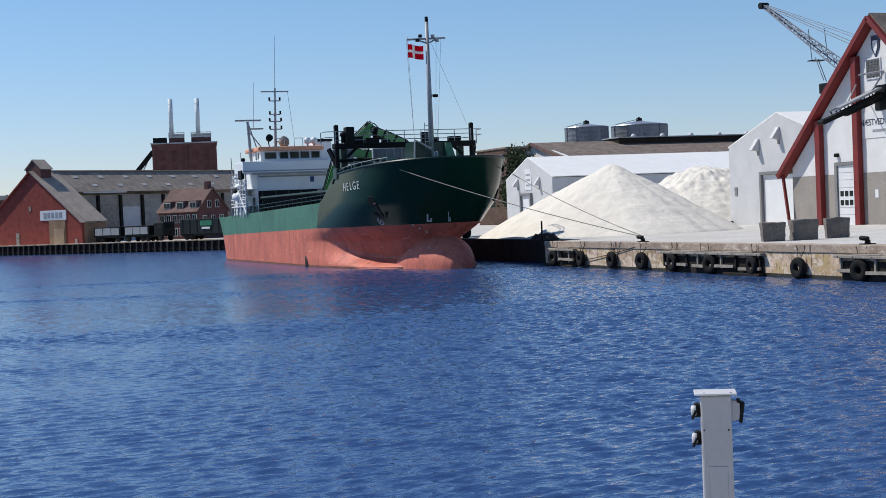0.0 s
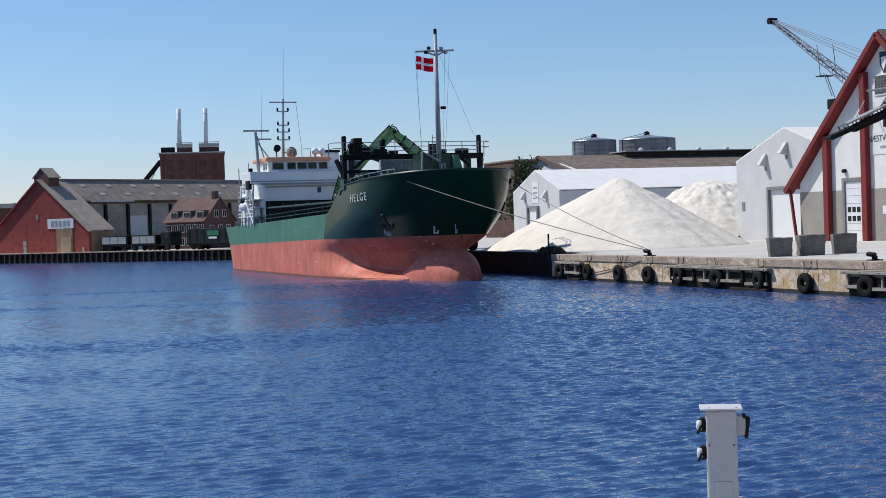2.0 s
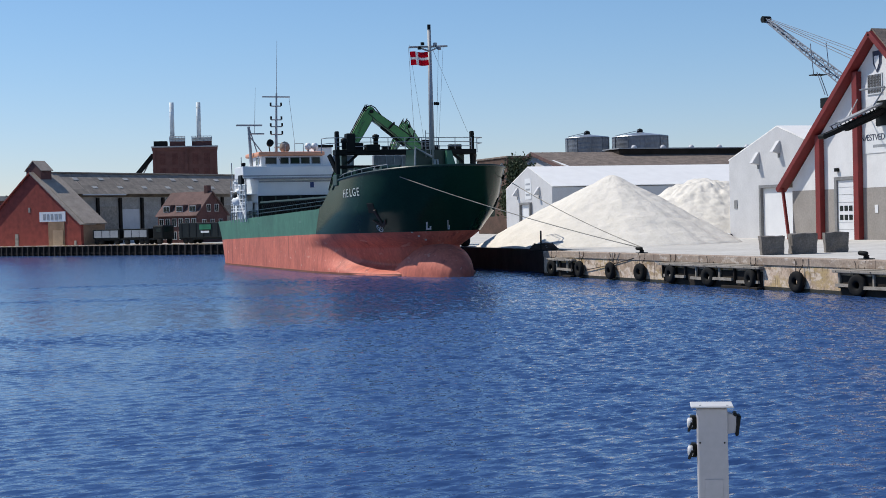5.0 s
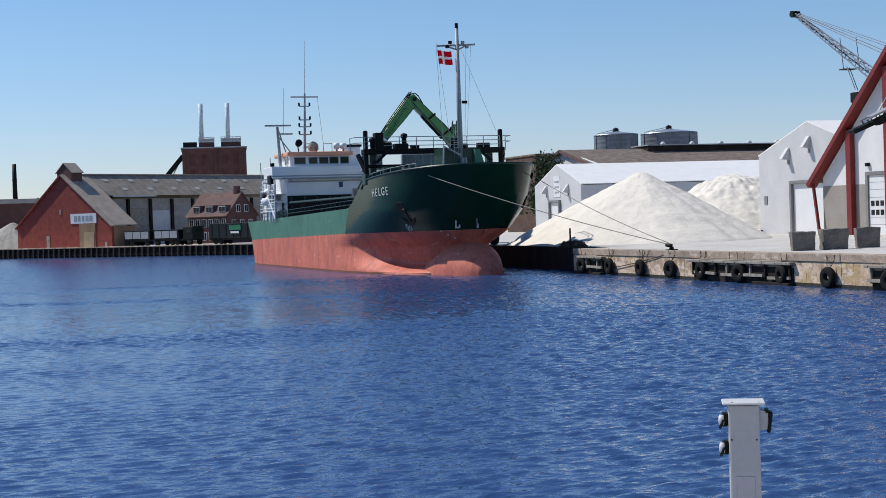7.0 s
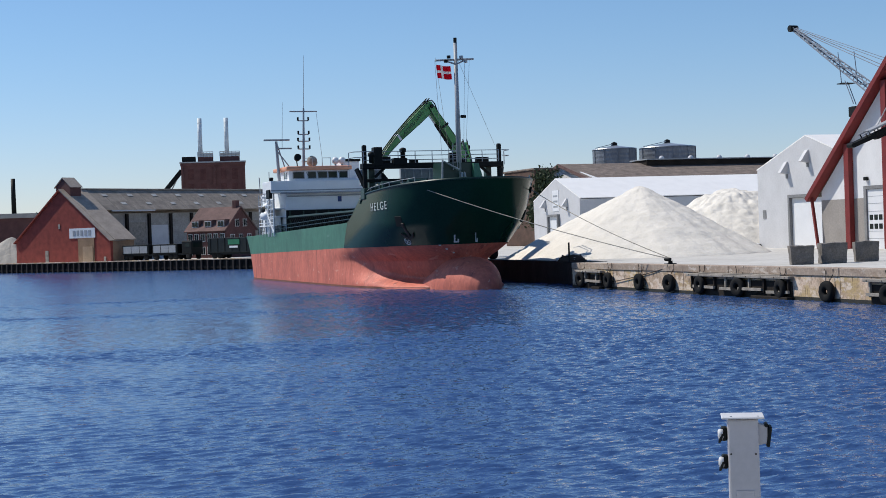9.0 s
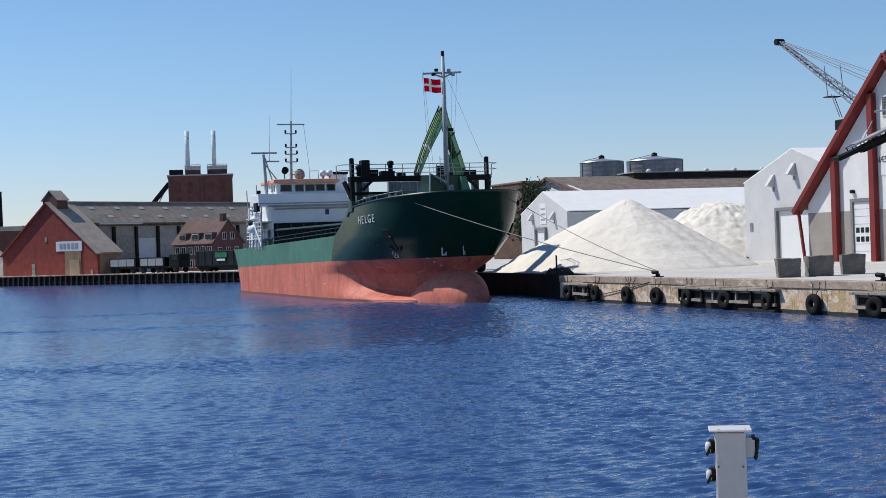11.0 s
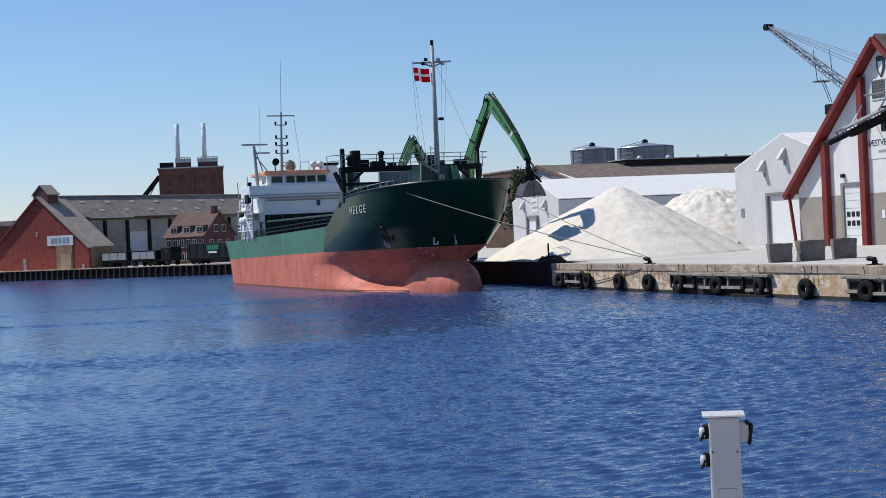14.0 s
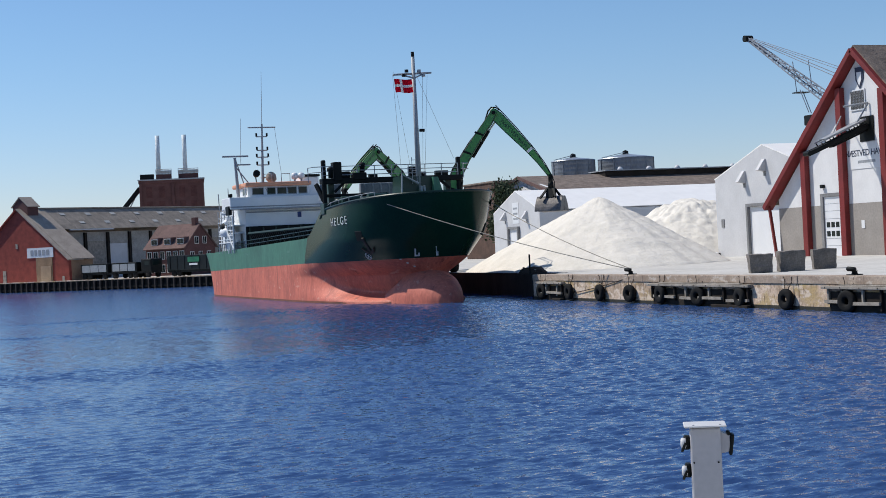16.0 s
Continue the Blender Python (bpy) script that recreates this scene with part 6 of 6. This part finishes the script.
M_LEAF = mat("tree_leaves", (0.035, 0.055, 0.018), 0.7, var=0.2)
tree(84.6, 190, TOP, 10.6, 1.5, 5, "dark leafy tree behind the white hall")
tree(83.0, 188, TOP, 7.2, 1.6, 6, "low dark bushy tree beside the white hall")
tree(lq(-70, 22)[0], lq(-70, 22)[1], LTOP, 8.5, 3.6, 8, "low leafy tree on the far bank")

# ---- service pedestal on the pier ----
ped = thing("service_pedestal", pose(4.935, 8.13, 1.8, 0, 0, -29), "pale grey metal service pedestal with sockets and a cap", "service pedestal")
M_PED = mat("pale_grey_powder_coat", (0.42, 0.41, 0.425), 0.5, var=0.04, scale=4)
PW = 0.097
part("body", boxed((-PW, -0.085, 0), (PW, 0.085, 1.335), bevel=0.012), M_PED, ped)
part("cap", boxed((-PW - 0.038, -0.12, 1.342), (PW + 0.038, 0.12, 1.354), bevel=0.005), M_CLAD, ped, "white flat cap")
part("hatch", boxed((-0.055, -0.089, 0.55), (0.06, -0.0855, 0.88), bevel=0.002), M_PED, ped)
for x, z in ((-0.08, 1.115), (0.075, 1.115)):
    part("screw", rodded((x, -0.09, z), (x, -0.084, z), 0.006, n=8), M_BLACK, ped)
for x, z in ((-0.075, 1.3405), (0.095, 1.3405)):
    part("cap_screw", rodded((x, -0.08, z), (x, -0.08, z + 0.017), 0.007, n=8), M_GREY, ped)
for z in (1.235, 1.055):
    so = part("socket", boxed((-PW - 0.042, -0.03, z - 0.045), (-PW - 0.001, 0.05, z + 0.045), bevel=0.012), M_BLACK, ped)
    part("socket_lid", lathe([(0.02, 0), (0.034, 0.004), (0.034, 0.03), (0.02, 0.036)], 16, pose(-PW - 0.026, -0.026, z + 0.0, 0, -90, 0)), M_CLAD, so, smooth=True)
    part("socket_ring", lathe([(0.03, 0), (0.046, 0.004), (0.046, 0.016), (0.03, 0.02)], 16, pose(-PW - 0.03, -0.02, z - 0.018, 0, -70, 0)), M_BLACK, so, smooth=True)
big = part("socket_body", prism([(0, -0.06), (0.055, -0.05), (0.055, 0.06), (0, 0.075)], 0.09, "y"), M_PED, ped, at=pose(PW + 0.001, -0.045, 1.225))
part("socket_cover", boxed((0.055, -0.012, -0.065), (0.078, 0.1, 0.07), pose(0, 0, 0, 0, 8, 0), 0.01), M_BLACK, big)
part("cover_hinge", rodded((0.05, -0.005, 0.066), (0.05, 0.095, 0.066), 0.013), M_BLACK, big)

# ---- small things on the apron ----
bag = thing("bulk_bag", pose(75.0, 121.2, TOP), "white bulk bag lying by the hall corner", "bag")
bm = boxed((-0.9, -0.5, 0), (0.9, 0.5, 0.5), bevel=0.2)
part("sack", bm, M_TARP, bag)
part("tied_end", boxed((0.85, -0.2, 0.05), (1.5, 0.2, 0.4), bevel=0.1), M_BLACK, bag)
post = thing("marker_post", pose(74.6, 122.2, TOP), "thin dark marker post on the apron", "post")
part("rod", rodded((0, 0, 0), (0, 0, 1.3), 0.06), M_BLACK, post)
part("foot", rodded((0, 0, 0), (0, 0, 0.08), 0.2), M_BLACK, post)


# ---- what moves ----
# seconds, heading of the arm, boom above level, stick below level (degrees)
ARM_A = [
    (0.0, 186, 22.0, 70.5), (1.5, 187, 25.0, 70.5), (2.5, 187, 34.0, 66.5), (3.5, 187.0, 39.7, 64.2), (5.8, 186.5, 50.8, 57.0), (6.5, 189.5, 53.1, 51.0), (7.5, 192.5, 56.9, 49.6),
    (8.5, 199.1, 59.6, 41.8), (9.5, 207.5, 61.4, 38.3), (10.2, 212.1, 64.1, 41.9), (12.3, 248.5, 66.0, 48.6), (12.7, 254.8, 67.0, 47.0), (13.0, 260.5, 65.5, 44.1),
    (13.5, 270.0, 64.9, 46.0), (14.0, 281.4, 65.6, 46.6), (14.6, 301.0, 68.6, 50.5), (15.0, 316.7, 69.8, 52.8), (15.6, 329.8, 68.8, 51.9), (16.0, 332.7, 67.0, 51.1),
]
ARM_B = [
    (0.0, 196.7, 34.4, 45), (1.0, 201.3, 38.4, 43), (2.0, 209.4, 41.0, 42), (2.5, 212.9, 41.5, 41), (3.5, 218.6, 43.0, 41), (5.8, 236.9, 39.5, 41), (6.5, 245.1, 37.8, 42),
    (8.5, 256, 33.0, 44), (10.5, 257, 32.5, 45), (12.3, 247.7, 36.6, 44), (13.0, 242.7, 38.1, 43), (14.0, 232.0, 40.6, 42), (15.0, 221.7, 42.9, 42), (15.6, 214.9, 44.6, 42), (16.0, 212.6, 44.0, 42),
]


def between(rows, t):
    """Smooth values of a table of angles at t."""
    ts = [r[0] for r in rows]
    i = max(k for k in range(len(ts)) if ts[k] <= t + 1e-6)
    i = min(i, len(ts) - 2)
    p1, p2 = rows[i], rows[i + 1]
    p0, p3 = rows[max(0, i - 1)], rows[min(len(rows) - 1, i + 2)]
    h = p2[0] - p1[0]
    f = (t - p1[0]) / h
    out = []
    for k in (1, 2, 3):
        m1 = (p2[k] - p0[k]) / max(1e-6, p2[0] - p0[0]) * h
        m2 = (p3[k] - p1[k]) / max(1e-6, p3[0] - p1[0]) * h
        out.append((2 * f**3 - 3 * f**2 + 1) * p1[k] + (f**3 - 2 * f**2 + f) * m1 + (3 * f**2 - 2 * f**3) * p2[k] + (f**3 - f**2) * m2)
    return out


def key_handler(machine, rows, swing):
    _, upper, boom, stick, grab, foot_z, boom_len, stick_len = machine
    keys = {o: [] for o in (upper, boom, stick, grab)}
    for k in range(65):
        t = k * 0.25
        head, lift, drop = between(rows, t)
        turn = pose(0, 0, 0, 0, 0, head)
        foot = turn @ pose(0.8, 0, foot_z - TOP)
        b = foot @ pose(0, 0, 0, 0, -lift, 0)
        elbow = (b @ pose(boom_len, 0, 0)).translation
        s = Matrix.Translation(elbow) @ turn @ pose(0, 0, 0, 0, drop, 0)
        end = (s @ pose(stick_len, 0, 0)).translation
        g = Matrix.Translation(end) @ turn @ pose(0, 0, 0, 0, swing * math.sin(t * 1.6), 70)
        for o, m in zip((upper, boom, stick, grab), (turn, b, s, g)):
            keys[o].append((t, m))
    for o, r in keys.items():
        walk(o, r)


def motions():
    key_handler(handler_a, ARM_A, 4)
    key_handler(handler_b, [(t, h, b, d - 6) for t, h, b, d in ARM_B], 3)
    # the flag swings about its halyard
    base = flag.matrix_basis.copy()
    walk(flag, [(k * 0.5, base @ pose(0, 0, 0, 4 * math.sin(k * 1.3), 5 * math.sin(k * 1.7), 14 * math.sin(k * 1.1) + 8 * math.sin(k * 2.3))) for k in range(33)])


motions()
